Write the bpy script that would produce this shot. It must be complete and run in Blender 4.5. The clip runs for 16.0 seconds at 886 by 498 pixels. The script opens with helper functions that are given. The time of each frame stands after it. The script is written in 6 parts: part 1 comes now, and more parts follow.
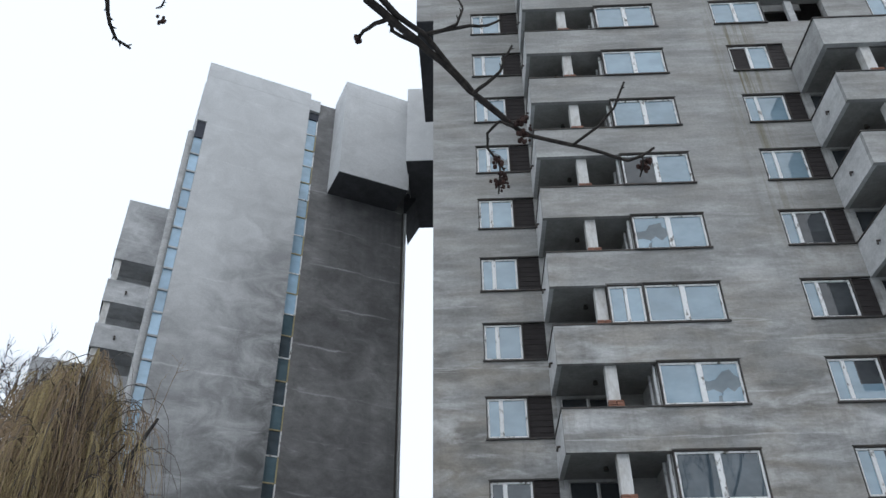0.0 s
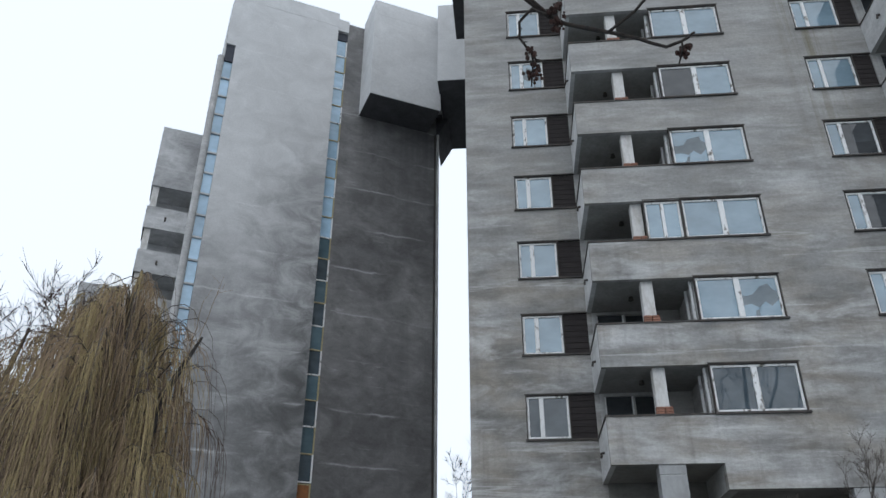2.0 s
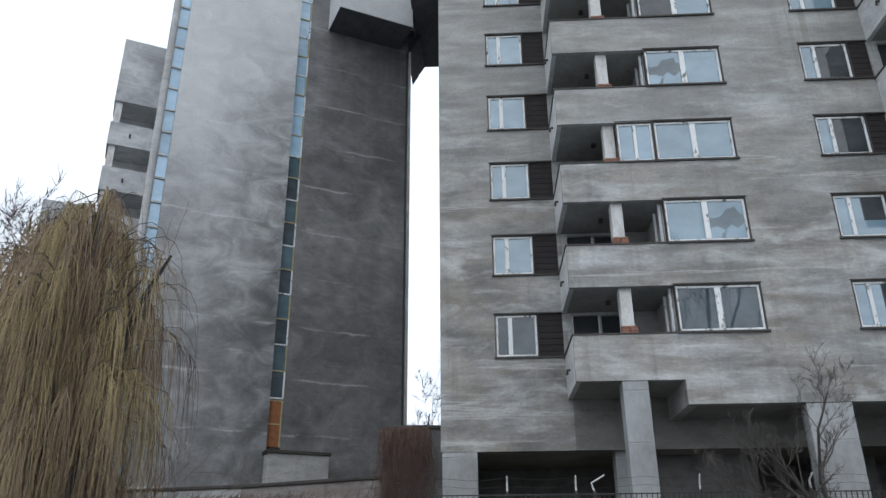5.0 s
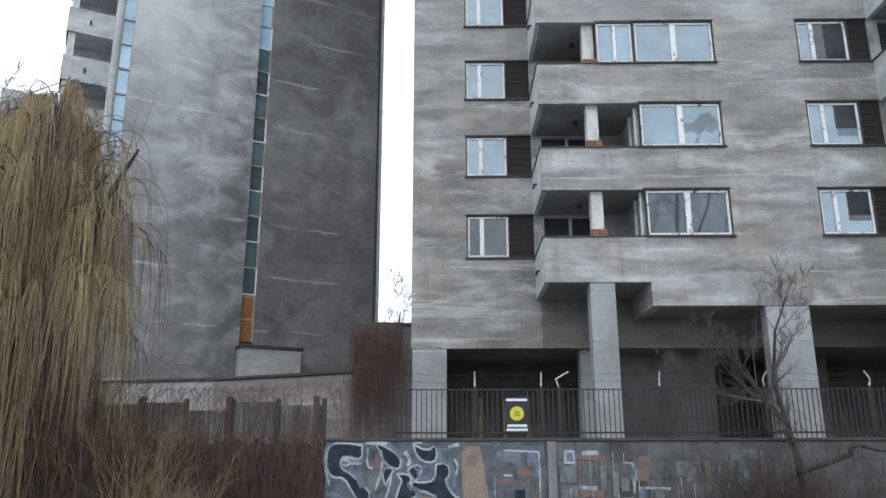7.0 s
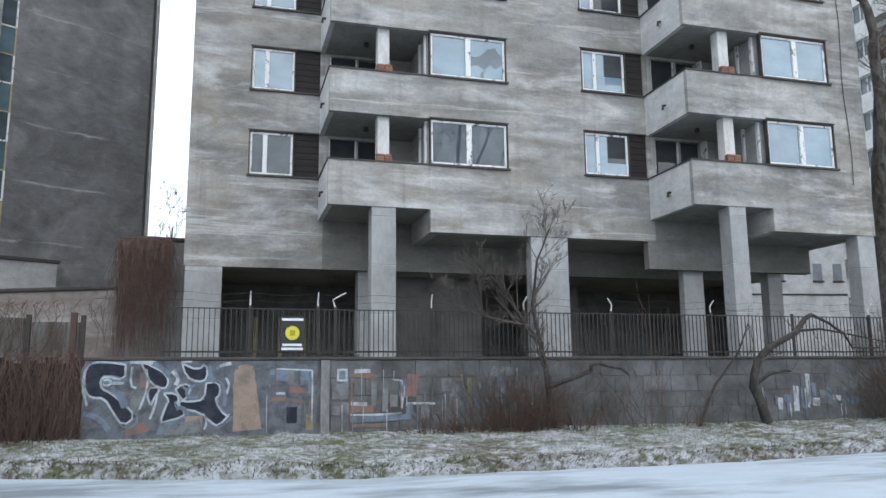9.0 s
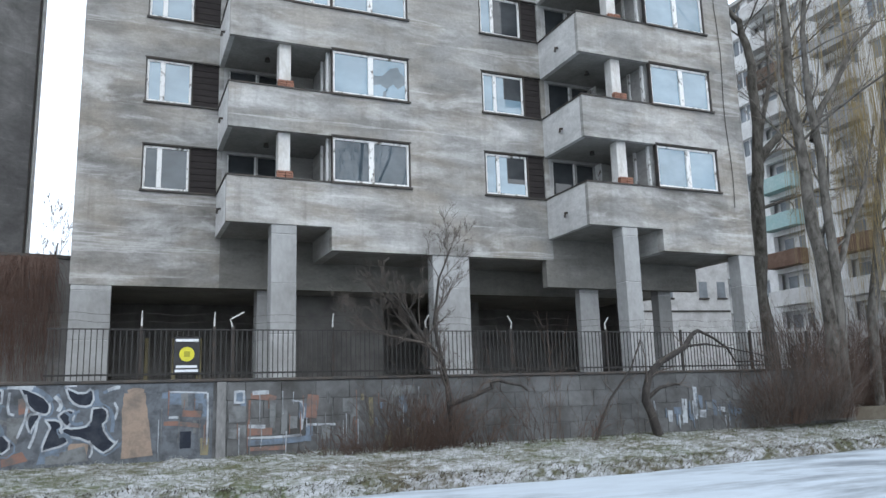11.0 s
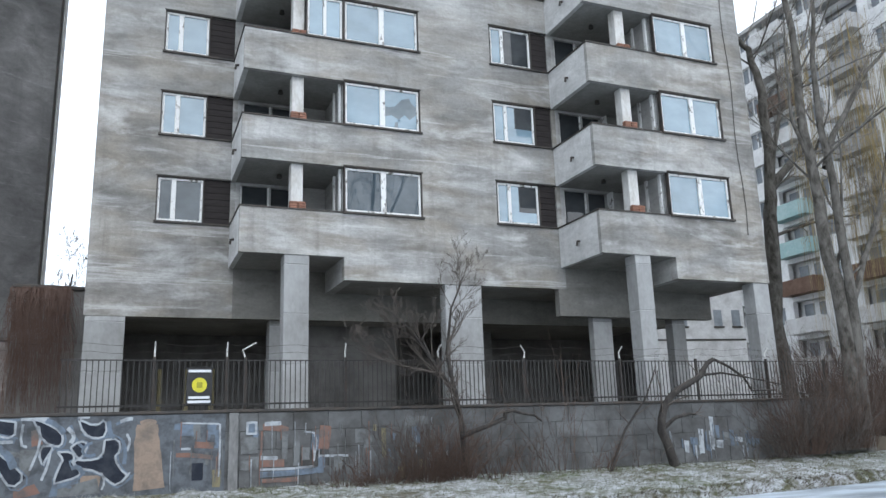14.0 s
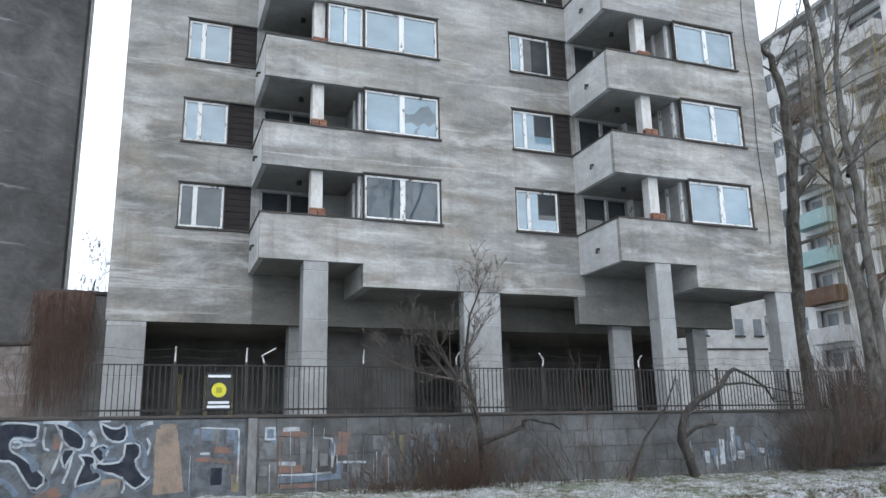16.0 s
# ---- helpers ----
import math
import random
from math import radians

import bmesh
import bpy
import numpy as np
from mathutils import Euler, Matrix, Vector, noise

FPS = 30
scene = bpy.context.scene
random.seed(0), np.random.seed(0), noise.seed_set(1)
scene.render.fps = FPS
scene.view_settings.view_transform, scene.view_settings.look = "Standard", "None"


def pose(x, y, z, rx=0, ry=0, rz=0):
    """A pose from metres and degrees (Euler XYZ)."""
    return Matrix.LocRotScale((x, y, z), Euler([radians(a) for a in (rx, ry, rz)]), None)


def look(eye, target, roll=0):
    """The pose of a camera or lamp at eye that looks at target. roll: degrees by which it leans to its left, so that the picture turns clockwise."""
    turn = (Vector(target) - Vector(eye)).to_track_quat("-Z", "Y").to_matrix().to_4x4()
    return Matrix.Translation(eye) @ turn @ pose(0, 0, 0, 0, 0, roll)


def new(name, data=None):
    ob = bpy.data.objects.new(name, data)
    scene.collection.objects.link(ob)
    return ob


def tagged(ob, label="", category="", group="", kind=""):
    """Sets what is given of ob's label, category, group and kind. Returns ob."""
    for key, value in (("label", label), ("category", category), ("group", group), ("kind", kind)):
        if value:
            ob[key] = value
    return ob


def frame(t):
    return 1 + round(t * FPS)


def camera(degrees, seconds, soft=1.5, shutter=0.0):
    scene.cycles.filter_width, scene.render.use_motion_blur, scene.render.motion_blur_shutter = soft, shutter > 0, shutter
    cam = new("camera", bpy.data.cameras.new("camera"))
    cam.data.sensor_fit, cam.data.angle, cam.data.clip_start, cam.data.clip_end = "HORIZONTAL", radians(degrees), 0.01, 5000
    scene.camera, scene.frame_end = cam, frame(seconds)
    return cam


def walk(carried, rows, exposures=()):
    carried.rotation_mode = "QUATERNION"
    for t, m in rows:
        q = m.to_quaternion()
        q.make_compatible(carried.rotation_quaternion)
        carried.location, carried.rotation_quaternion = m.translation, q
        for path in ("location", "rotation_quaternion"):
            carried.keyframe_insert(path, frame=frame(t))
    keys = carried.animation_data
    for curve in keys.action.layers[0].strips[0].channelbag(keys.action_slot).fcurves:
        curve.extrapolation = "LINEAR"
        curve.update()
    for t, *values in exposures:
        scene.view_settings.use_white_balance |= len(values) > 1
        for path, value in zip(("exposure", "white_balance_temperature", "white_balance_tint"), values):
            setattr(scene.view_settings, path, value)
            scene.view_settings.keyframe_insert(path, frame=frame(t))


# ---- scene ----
# ---- camera: stands on the near bank and turns on the spot, sinking a little (seconds, y, z, yaw, pitch, roll) ----
TURNS = (
    (0.0, -0.120, 1.810, 2.47, 34.39, 0.35),
    (0.5, -0.108, 1.799, 3.97, 33.99, 0.12),
    (1.0, -0.084, 1.777, 4.43, 32.57, -0.18),
    (1.5, -0.042, 1.738, 4.34, 30.27, -0.26),
    (2.0, -0.022, 1.720, 5.17, 28.69, -0.11),
    (2.5, -0.004, 1.703, 5.93, 27.86, 0.12),
    (3.0, -0.000, 1.700, 6.07, 27.24, 0.07),
    (5.5, -0.000, 1.700, 2.22, 21.07, 0.46),
    (6.0, -0.000, 1.700, 1.66, 19.04, 0.49),
    (6.5, -0.000, 1.700, 1.11, 17.04, 0.34),
    (7.0, -0.000, 1.700, 0.77, 15.42, 0.07),
    (7.5, -0.000, 1.700, -1.18, 13.47, -0.37),
    (8.0, -0.000, 1.700, -7.37, 11.52, 0.12),
    (8.5, -0.000, 1.700, -12.29, 10.39, 0.44),
    (9.0, -0.000, 1.700, -15.59, 9.52, 0.53),
    (9.5, -0.000, 1.700, -18.85, 9.01, 0.89),
    (10.0, -0.000, 1.700, -22.32, 9.47, 1.45),
    (12.5, -0.000, 1.700, -22.75, 11.98, 1.87),
    (13.0, -0.000, 1.700, -22.16, 12.43, 1.94),
    (13.5, -0.000, 1.700, -21.86, 12.66, 1.83),
    (14.0, -0.000, 1.700, -21.83, 12.96, 1.79),
    (14.5, -0.000, 1.700, -21.64, 13.32, 1.75),
    (15.0, -0.000, 1.700, -21.60, 13.54, 1.74),
    (15.5, -0.000, 1.700, -21.11, 13.70, 1.72),
    (16.0, -0.000, 1.700, -20.53, 13.52, 1.19),
)
# the clip's own exposure: darker while much white sky is in view
EXPOSURES = ((0.0, -0.64), (1.5, -0.7), (3.0, -0.7), (5.5, -0.43), (7.0, -0.18), (9.0, -0.03), (12.5, 0.07), (16.0, 0.05))
cam = camera(59.82, 16.0, soft=1.5)
walk(cam, [(t, pose(0, ey, ez, 90 + p, r, y)) for t, ey, ez, y, p, r in TURNS], EXPOSURES)

# ---- overcast winter daylight ----
world = bpy.data.worlds.new("overcast_sky")
scene.world = world
world.use_nodes = True
wn, wl = world.node_tree.nodes, world.node_tree.links
sky = wn.new("ShaderNodeTexSky")
sky.sky_type = "NISHITA"
sky.sun_disc = False
sky.sun_elevation, sky.sun_rotation = radians(38), radians(200)
sky.air_density, sky.dust_density, sky.ozone_density = 1.0, 6.0, 1.0
grey = wn.new("ShaderNodeHueSaturation")
grey.inputs["Saturation"].default_value = 0.12
wl.new(sky.outputs[0], grey.inputs["Color"])
cloud = wn.new("ShaderNodeMix")   # an even cloud layer over the clear sky
cloud.data_type = "RGBA"
cloud.inputs[0].default_value = 0.9
cloud.inputs[7].default_value = (11.0, 12.25, 13.9, 1)
wl.new(grey.outputs[0], cloud.inputs[6])
wl.new(cloud.outputs[2], wn["Background"].inputs["Color"])
wn["Background"].inputs["Strength"].default_value = 0.15
sun = new("sun", bpy.data.lights.new("sun", "SUN"))
sun.data.energy, sun.data.angle, sun.data.color = 0.5, radians(60), (1.0, 0.97, 0.93)
# the sky's sun rotation 200 degrees: behind the viewer, a little to the side
sun.matrix_world = look((10, -27, 22), (0, 0, 0))


# ---- materials ----
def nodes_of(name):
    m = bpy.data.materials.new(name)
    m.use_nodes = True
    return m, m.node_tree.nodes, m.node_tree.links, m.node_tree.nodes["Principled BSDF"]


def coords(n, l, scale, world_space=True):
    mp = n.new("ShaderNodeMapping")
    mp.inputs["Scale"].default_value = scale
    if world_space:
        l.new(n.new("ShaderNodeNewGeometry").outputs["Position"], mp.inputs[0])
    else:
        l.new(n.new("ShaderNodeTexCoord").outputs["Object"], mp.inputs[0])
    return mp.outputs[0]


def noise_tex(n, l, vec, scale, detail=6, rough=0.6, dist=0.0):
    t = n.new("ShaderNodeTexNoise")
    t.inputs["Scale"].default_value, t.inputs["Detail"].default_value = scale, detail
    t.inputs["Roughness"].default_value, t.inputs["Distortion"].default_value = rough, dist
    l.new(vec, t.inputs["Vector"])
    return t.outputs[0]


def ramp(n, l, fac, stops):
    r = n.new("ShaderNodeValToRGB")
    e = r.color_ramp.elements
    while len(e) < len(stops):
        e.new(0.5)
    for el, (p, c) in zip(e, stops):
        el.position = p
        el.color = (c, c, c, 1) if isinstance(c, (int, float)) else (*c, 1)
    l.new(fac, r.inputs[0])
    return r.outputs[0]


def mix(n, l, a, b, fac, mode="MIX"):
    m = n.new("ShaderNodeMix")
    m.data_type, m.blend_type = "RGBA", mode
    for sock, v in ((m.inputs[6], a), (m.inputs[7], b), (m.inputs[0], fac)):
        if isinstance(v, (int, float)):
            sock.default_value = v
        elif isinstance(v, tuple):
            sock.default_value = (*v, 1)
        else:
            l.new(v, sock)
    return m.outputs[2]


def bump(n, l, bs, height, strength, dist=0.02):
    b = n.new("ShaderNodeBump")
    b.inputs["Strength"].default_value, b.inputs["Distance"].default_value = strength, dist
    l.new(height, b.inputs["Height"])
    l.new(b.outputs[0], bs.inputs["Normal"])


def concrete(name, base, light, dark, streak=1.0, world_space=True, damp=0.5, pale_from=None, warm=None, stain=None, lifts=0.0, even=None):
    """Old sprayed plaster: lime bloom drawn out sideways in clusters, rain runs, damp patches, pour lines, fine grit."""
    m, n, l, bs = nodes_of(name)
    where = noise_tex(n, l, coords(n, l, (0.22, 0.22, 0.3), world_space), 1.0, 5, 0.6, 0.4)
    big = noise_tex(n, l, coords(n, l, (0.3, 0.3, 0.62), world_space), 1.0, 7, 0.6, 0.5)
    wide = noise_tex(n, l, coords(n, l, (0.34, 0.34, 2.1), world_space), 1.0, 7, 0.6, 0.25)
    hair = noise_tex(n, l, coords(n, l, (0.7, 0.7, 4.6), world_space), 1.0, 8, 0.66, 0.2)
    runs = noise_tex(n, l, coords(n, l, (2.2, 2.2, 0.12), world_space), 1.0, 6, 0.65, 0.2)
    pour = noise_tex(n, l, coords(n, l, (0.10, 0.10, 1.9), world_space), 1.0, 7, 0.6, 0.15)
    fine = noise_tex(n, l, coords(n, l, (1, 1, 1.3), world_space), 9.0, 8, 0.75)
    c = mix(n, l, dark, base, ramp(n, l, big, ((0.38, 1 - damp), (0.60, 1.0))))
    tone = noise_tex(n, l, coords(n, l, (0.5, 0.5, 0.8), world_space), 1.0, 3, 0.5, 0.5)
    c = mix(n, l, c, warm or base, ramp(n, l, tone, ((0.42, 0.0), (0.62, 0.8))))
    bloom = mix(n, l, ramp(n, l, where, ((0.38, 0.1), (0.66, 1.0))), ramp(n, l, wide, ((0.40, 0.0), (0.72, streak))), 1.0, "MULTIPLY")
    c = mix(n, l, c, light, bloom)
    patch = noise_tex(n, l, coords(n, l, (0.42, 0.42, 1.3), world_space), 1.0, 7, 0.62, 0.5)
    c = mix(n, l, c, light, ramp(n, l, patch, ((0.52, 0.0), (0.70, 0.85 * streak))))
    c = mix(n, l, c, dark, ramp(n, l, patch, ((0.30, 0.75 * damp), (0.45, 0.0))))
    c = mix(n, l, c, light, mix(n, l, ramp(n, l, where, ((0.42, 0.05), (0.6, 1.0))), ramp(n, l, hair, ((0.52, 0.0), (0.76, (0.3 if lifts else 0.5) * streak))), 1.0, "MULTIPLY"))
    c = mix(n, l, c, dark, ramp(n, l, runs, ((0.52, 0.0), (0.76, 0.45))))
    c = mix(n, l, c, light, ramp(n, l, pour, ((0.60, 0.0), (0.632, 0.5 * streak), (0.665, 0.0))))
    mottle = noise_tex(n, l, coords(n, l, (0.9, 0.9, 1.9), world_space), 1.0, 9, 0.7, 0.5)
    c = mix(n, l, c, ramp(n, l, mottle, ((0.30, 0.62), (0.5, 1.0), (0.70, 1.4))), 0.55, "MULTIPLY")
    if even:
        # sheltered from splash and creepers higher up: blotches thin out with height
        se = n.new("ShaderNodeSeparateXYZ")
        l.new(n.new("ShaderNodeNewGeometry").outputs["Position"], se.inputs[0])
        hi = n.new("ShaderNodeMapRange")
        l.new(se.outputs[2], hi.inputs[0])
        hi.inputs[1].default_value, hi.inputs[2].default_value, hi.inputs[4].default_value = even[0], even[1], 0.62
        band = mix(n, l, base, tuple(0.68 * p + 0.32 * q for p, q in zip(base, light)), ramp(n, l, wide, ((0.35, 0.0), (0.65, 1.0))))
        c = mix(n, l, c, band, hi.outputs[0])
    # thin wavy ripples, their crests mixed paler and their troughs darker
    ripple = noise_tex(n, l, coords(n, l, (0.5, 0.5, 2.6), world_space), 1.0, 9, 0.72, 1.3)
    c = mix(n, l, c, light, ramp(n, l, ripple, ((0.56, 0.0), (0.66, 0.15 * streak), (0.74, 0.05 * streak))))
    c = mix(n, l, c, dark, ramp(n, l, ripple, ((0.32, 0.12 * damp), (0.42, 0.0))))
    if lifts:
        # broken lime lines along the casting lifts
        sz = n.new("ShaderNodeSeparateXYZ")
        l.new(n.new("ShaderNodeNewGeometry").outputs["Position"], sz.inputs[0])
        wob = n.new("ShaderNodeMath")
        wob.operation = "MULTIPLY_ADD"
        l.new(big, wob.inputs[0])
        wob.inputs[1].default_value = 0.45
        l.new(sz.outputs[2], wob.inputs[2])
        saw = n.new("ShaderNodeMath")
        saw.operation = "PINGPONG"
        l.new(wob.outputs[0], saw.inputs[0])
        saw.inputs[1].default_value = lifts / 2
        line = ramp(n, l, saw.outputs[0], ((0.0, 1.0), (0.035, 0.55), (0.10, 0.0)))
        c = mix(n, l, c, light, mix(n, l, line, ramp(n, l, hair, ((0.42, 0.0), (0.62, 0.75))), 1.0, "MULTIPLY"))
    if stain:
        # mossy yellow run below a leaking gutter
        sp = n.new("ShaderNodeSeparateXYZ")
        l.new(n.new("ShaderNodeNewGeometry").outputs["Position"], sp.inputs[0])
        off = n.new("ShaderNodeMath")
        off.operation = "SUBTRACT"
        l.new(sp.outputs[0], off.inputs[0])
        off.inputs[1].default_value = stain[0]
        ab = n.new("ShaderNodeMath")
        ab.operation = "ABSOLUTE"
        l.new(off.outputs[0], ab.inputs[0])
        near_x = n.new("ShaderNodeMapRange")
        l.new(ab.outputs[0], near_x.inputs[0])
        near_x.inputs[1].default_value, near_x.inputs[2].default_value, near_x.inputs[3].default_value, near_x.inputs[4].default_value = 0.1, 1.1, 1.0, 0.0
        near_z = n.new("ShaderNodeMapRange")
        l.new(sp.outputs[2], near_z.inputs[0])
        near_z.inputs[1].default_value, near_z.inputs[2].default_value = stain[1], stain[1] + 9
        run2 = noise_tex(n, l, coords(n, l, (6.5, 6.5, 0.12), world_space), 1.0, 6, 0.65, 0.1)
        k = mix(n, l, near_x.outputs[0], near_z.outputs[0], 1.0, "MULTIPLY")
        k = mix(n, l, k, ramp(n, l, run2, ((0.46, 0.0), (0.58, 0.9))), 1.0, "MULTIPLY")
        c = mix(n, l, c, (0.165, 0.145, 0.085), k)
    if pale_from:
        # evenly pale upper part with an uneven lower limit
        sep = n.new("ShaderNodeSeparateXYZ")
        l.new(n.new("ShaderNodeNewGeometry").outputs["Position"], sep.inputs[0])
        up = n.new("ShaderNodeMath")
        up.operation = "MULTIPLY_ADD"
        l.new(big, up.inputs[0])
        up.inputs[1].default_value = 14.0
        l.new(sep.outputs[2], up.inputs[2])
        rng_ = n.new("ShaderNodeMapRange")
        l.new(up.outputs[0], rng_.inputs[0])
        rng_.inputs[1].default_value, rng_.inputs[2].default_value = pale_from, pale_from + 12
        rng_.inputs[4].default_value = 0.85
        c = mix(n, l, c, light, rng_.outputs[0])
    c = mix(n, l, c, ramp(n, l, fine, ((0.28, 0.62), (0.72, 1.25))), 0.5, "MULTIPLY")
    l.new(c, bs.inputs["Base Color"])
    bs.inputs["Roughness"].default_value = 0.93
    bs.inputs["Specular IOR Level"].default_value = 0.2
    both = n.new("ShaderNodeMath")
    both.operation = "ADD"
    l.new(fine, both.inputs[0])
    l.new(hair, both.inputs[1])
    bump(n, l, bs, both.outputs[0], 0.5, 0.03)
    return m


def worn(name, colour, other, scale=(1, 1, 1), size=4.0, rough=0.8, metal=0.0, relief=0.25, edge=(0.4, 0.65), world_space=True, by_object=0.0):
    """A surface of one colour, worn and stained towards another."""
    m, n, l, bs = nodes_of(name)
    v = coords(n, l, scale, world_space)
    a = noise_tex(n, l, v, size, 7, 0.65, 0.3)
    b = noise_tex(n, l, v, size * 6, 4, 0.6)
    c = mix(n, l, colour, other, ramp(n, l, a, ((edge[0], 0.0), (edge[1], 1.0))))
    c = mix(n, l, c, ramp(n, l, b, ((0.25, 0.75), (0.75, 1.15))), 0.5, "MULTIPLY")
    if by_object:
        rnd = n.new("ShaderNodeObjectInfo").outputs["Random"]
        c = mix(n, l, c, ramp(n, l, rnd, ((0.0, 1 - by_object), (1.0, 1 + by_object))), 1.0, "MULTIPLY")
    l.new(c, bs.inputs["Base Color"])
    bs.inputs["Roughness"].default_value, bs.inputs["Metallic"].default_value = rough, metal
    bs.inputs["Specular IOR Level"].default_value = 0.3
    if relief:
        bump(n, l, bs, a, relief, 0.02)
    return m


def glazing(name, tint, rough=0.06, ior=1.9, dirt=0.35):
    """Old double window pane with dust; pale tints stand in for blind and mirrored sky."""
    m, n, l, bs = nodes_of(name)
    a = noise_tex(n, l, coords(n, l, (1, 1, 1.6)), 1.1, 4, 0.55)
    pale = tuple(min(1, x * 1.25 + 0.02) for x in tint)
    rnd = n.new("ShaderNodeObjectInfo").outputs["Random"]
    c = mix(n, l, tint, pale, ramp(n, l, a, ((0.35, 0.0), (0.7, 1.0))))
    c = mix(n, l, c, ramp(n, l, rnd, ((0.0, 0.8), (1.0, 1.12))), 1.0, "MULTIPLY")
    l.new(c, bs.inputs["Base Color"])
    bs.inputs["Roughness"].default_value, bs.inputs["IOR"].default_value = rough, ior
    bump(n, l, bs, a, 0.04, 0.02)
    return m


PLASTER = concrete("weathered_plaster", (0.272, 0.27, 0.262), (0.60, 0.60, 0.595), (0.14, 0.132, 0.12), 0.86, damp=0.75, warm=(0.288, 0.262, 0.226), stain=(11.0, 15.0), even=(11.0, 19.0))
# side parapets get a paler plaster than the fronts
SIDE_PALE = concrete("pale_side_plaster", (0.50, 0.50, 0.495), (0.62, 0.62, 0.61), (0.36, 0.355, 0.345), 0.6, damp=0.3)
LINTEL = concrete("brown_grey_lintel_plaster", (0.20, 0.194, 0.178), (0.29, 0.285, 0.27), (0.125, 0.12, 0.108), 0.5, damp=0.5)
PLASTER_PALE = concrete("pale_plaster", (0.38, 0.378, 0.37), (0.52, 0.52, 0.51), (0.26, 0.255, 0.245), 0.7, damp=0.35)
SOFFIT = concrete("soffit_plaster", (0.27, 0.265, 0.25), (0.35, 0.345, 0.33), (0.18, 0.175, 0.165), 0.4)


def tower_plaster(name, base, light, dark, lift_amount, pale_above=None, soot_shade=None, dirt=None):
    """Big smooth plastered wall: soft clouds of damp, thin broken lime lines along the casting lifts, faint vertical rain runs, fine grit."""
    m, n, l, bs = nodes_of(name)
    cloud_a = noise_tex(n, l, coords(n, l, (0.16, 0.16, 0.14), False), 1.0, 5, 0.55, 0.6)
    cloud_b = noise_tex(n, l, coords(n, l, (0.55, 0.55, 0.75), False), 1.0, 7, 0.62, 0.8)
    speck = noise_tex(n, l, coords(n, l, (2.1, 2.1, 3.6), False), 1.0, 8, 0.7, 0.6)
    runs = noise_tex(n, l, coords(n, l, (1.5, 1.5, 0.05), False), 1.0, 6, 0.65, 0.15)
    fine = noise_tex(n, l, coords(n, l, (1, 1, 1.2), False), 10.0, 8, 0.75)
    c = mix(n, l, dark, base, ramp(n, l, cloud_a, ((0.34, 0.0), (0.62, 1.0))))
    c = mix(n, l, c, ramp(n, l, cloud_b, ((0.28, 0.62), (0.5, 1.0), (0.72, 1.42))), 0.85, "MULTIPLY")
    c = mix(n, l, c, ramp(n, l, speck, ((0.30, 0.74), (0.5, 1.0), (0.74, 1.3))), 0.6, "MULTIPLY")
    c = mix(n, l, c, dark, ramp(n, l, runs, ((0.54, 0.0), (0.72, 0.5))))
    sep = n.new("ShaderNodeSeparateXYZ")
    l.new(n.new("ShaderNodeTexCoord").outputs["Object"], sep.inputs[0])
    wob = n.new("ShaderNodeMath")
    wob.operation = "MULTIPLY_ADD"
    l.new(cloud_b, wob.inputs[0])
    wob.inputs[1].default_value = 0.5
    l.new(sep.outputs[2], wob.inputs[2])
    saw = n.new("ShaderNodeMath")
    saw.operation = "PINGPONG"
    l.new(wob.outputs[0], saw.inputs[0])
    saw.inputs[1].default_value = 1.4
    line = ramp(n, l, saw.outputs[0], ((0.0, 1.0), (0.025, 0.6), (0.085, 0.0)))
    broken = ramp(n, l, noise_tex(n, l, coords(n, l, (0.32, 0.32, 1.6), False), 1.0, 6, 0.6, 0.3), ((0.46, 0.0), (0.60, lift_amount)))
    lines = mix(n, l, line, broken, 1.0, "MULTIPLY")
    # short lime scratches between the lifts
    scratch = noise_tex(n, l, coords(n, l, (0.5, 0.5, 4.2), False), 1.0, 7, 0.62, 0.5)
    scratch = mix(n, l, ramp(n, l, scratch, ((0.60, 0.0), (0.70, 0.5 * lift_amount))), ramp(n, l, cloud_b, ((0.42, 0.0), (0.62, 1.0))), 1.0, "MULTIPLY")
    c = mix(n, l, c, light, scratch)
    c = mix(n, l, c, light, lines)
    # paler towards the top, with an uneven lower limit
    if pale_above:
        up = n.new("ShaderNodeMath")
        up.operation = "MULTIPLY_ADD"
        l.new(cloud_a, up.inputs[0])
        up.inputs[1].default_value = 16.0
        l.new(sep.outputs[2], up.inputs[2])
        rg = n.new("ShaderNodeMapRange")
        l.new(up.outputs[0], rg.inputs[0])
        rg.inputs[1].default_value, rg.inputs[2].default_value, rg.inputs[4].default_value = pale_above, pale_above + 13, 0.82
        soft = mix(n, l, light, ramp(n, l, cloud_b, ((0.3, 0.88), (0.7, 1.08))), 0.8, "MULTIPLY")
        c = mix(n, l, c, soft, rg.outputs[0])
    if dirt:
        # grime clouds round the window strip
        side = n.new("ShaderNodeMapRange")
        l.new(sep.outputs[0], side.inputs[0])
        side.inputs[1].default_value, side.inputs[2].default_value = dirt[0], dirt[1]
        down = n.new("ShaderNodeMapRange")
        l.new(sep.outputs[2], down.inputs[0])
        down.inputs[1].default_value, down.inputs[2].default_value = dirt[2], dirt[3]
        k = mix(n, l, side.outputs[0], down.outputs[0], 1.0, "MULTIPLY")
        k = mix(n, l, k, ramp(n, l, cloud_b, ((0.36, 1.0), (0.62, 0.25))), 1.0, "MULTIPLY")
        c = mix(n, l, c, tuple(v * 0.55 for v in dark), k)
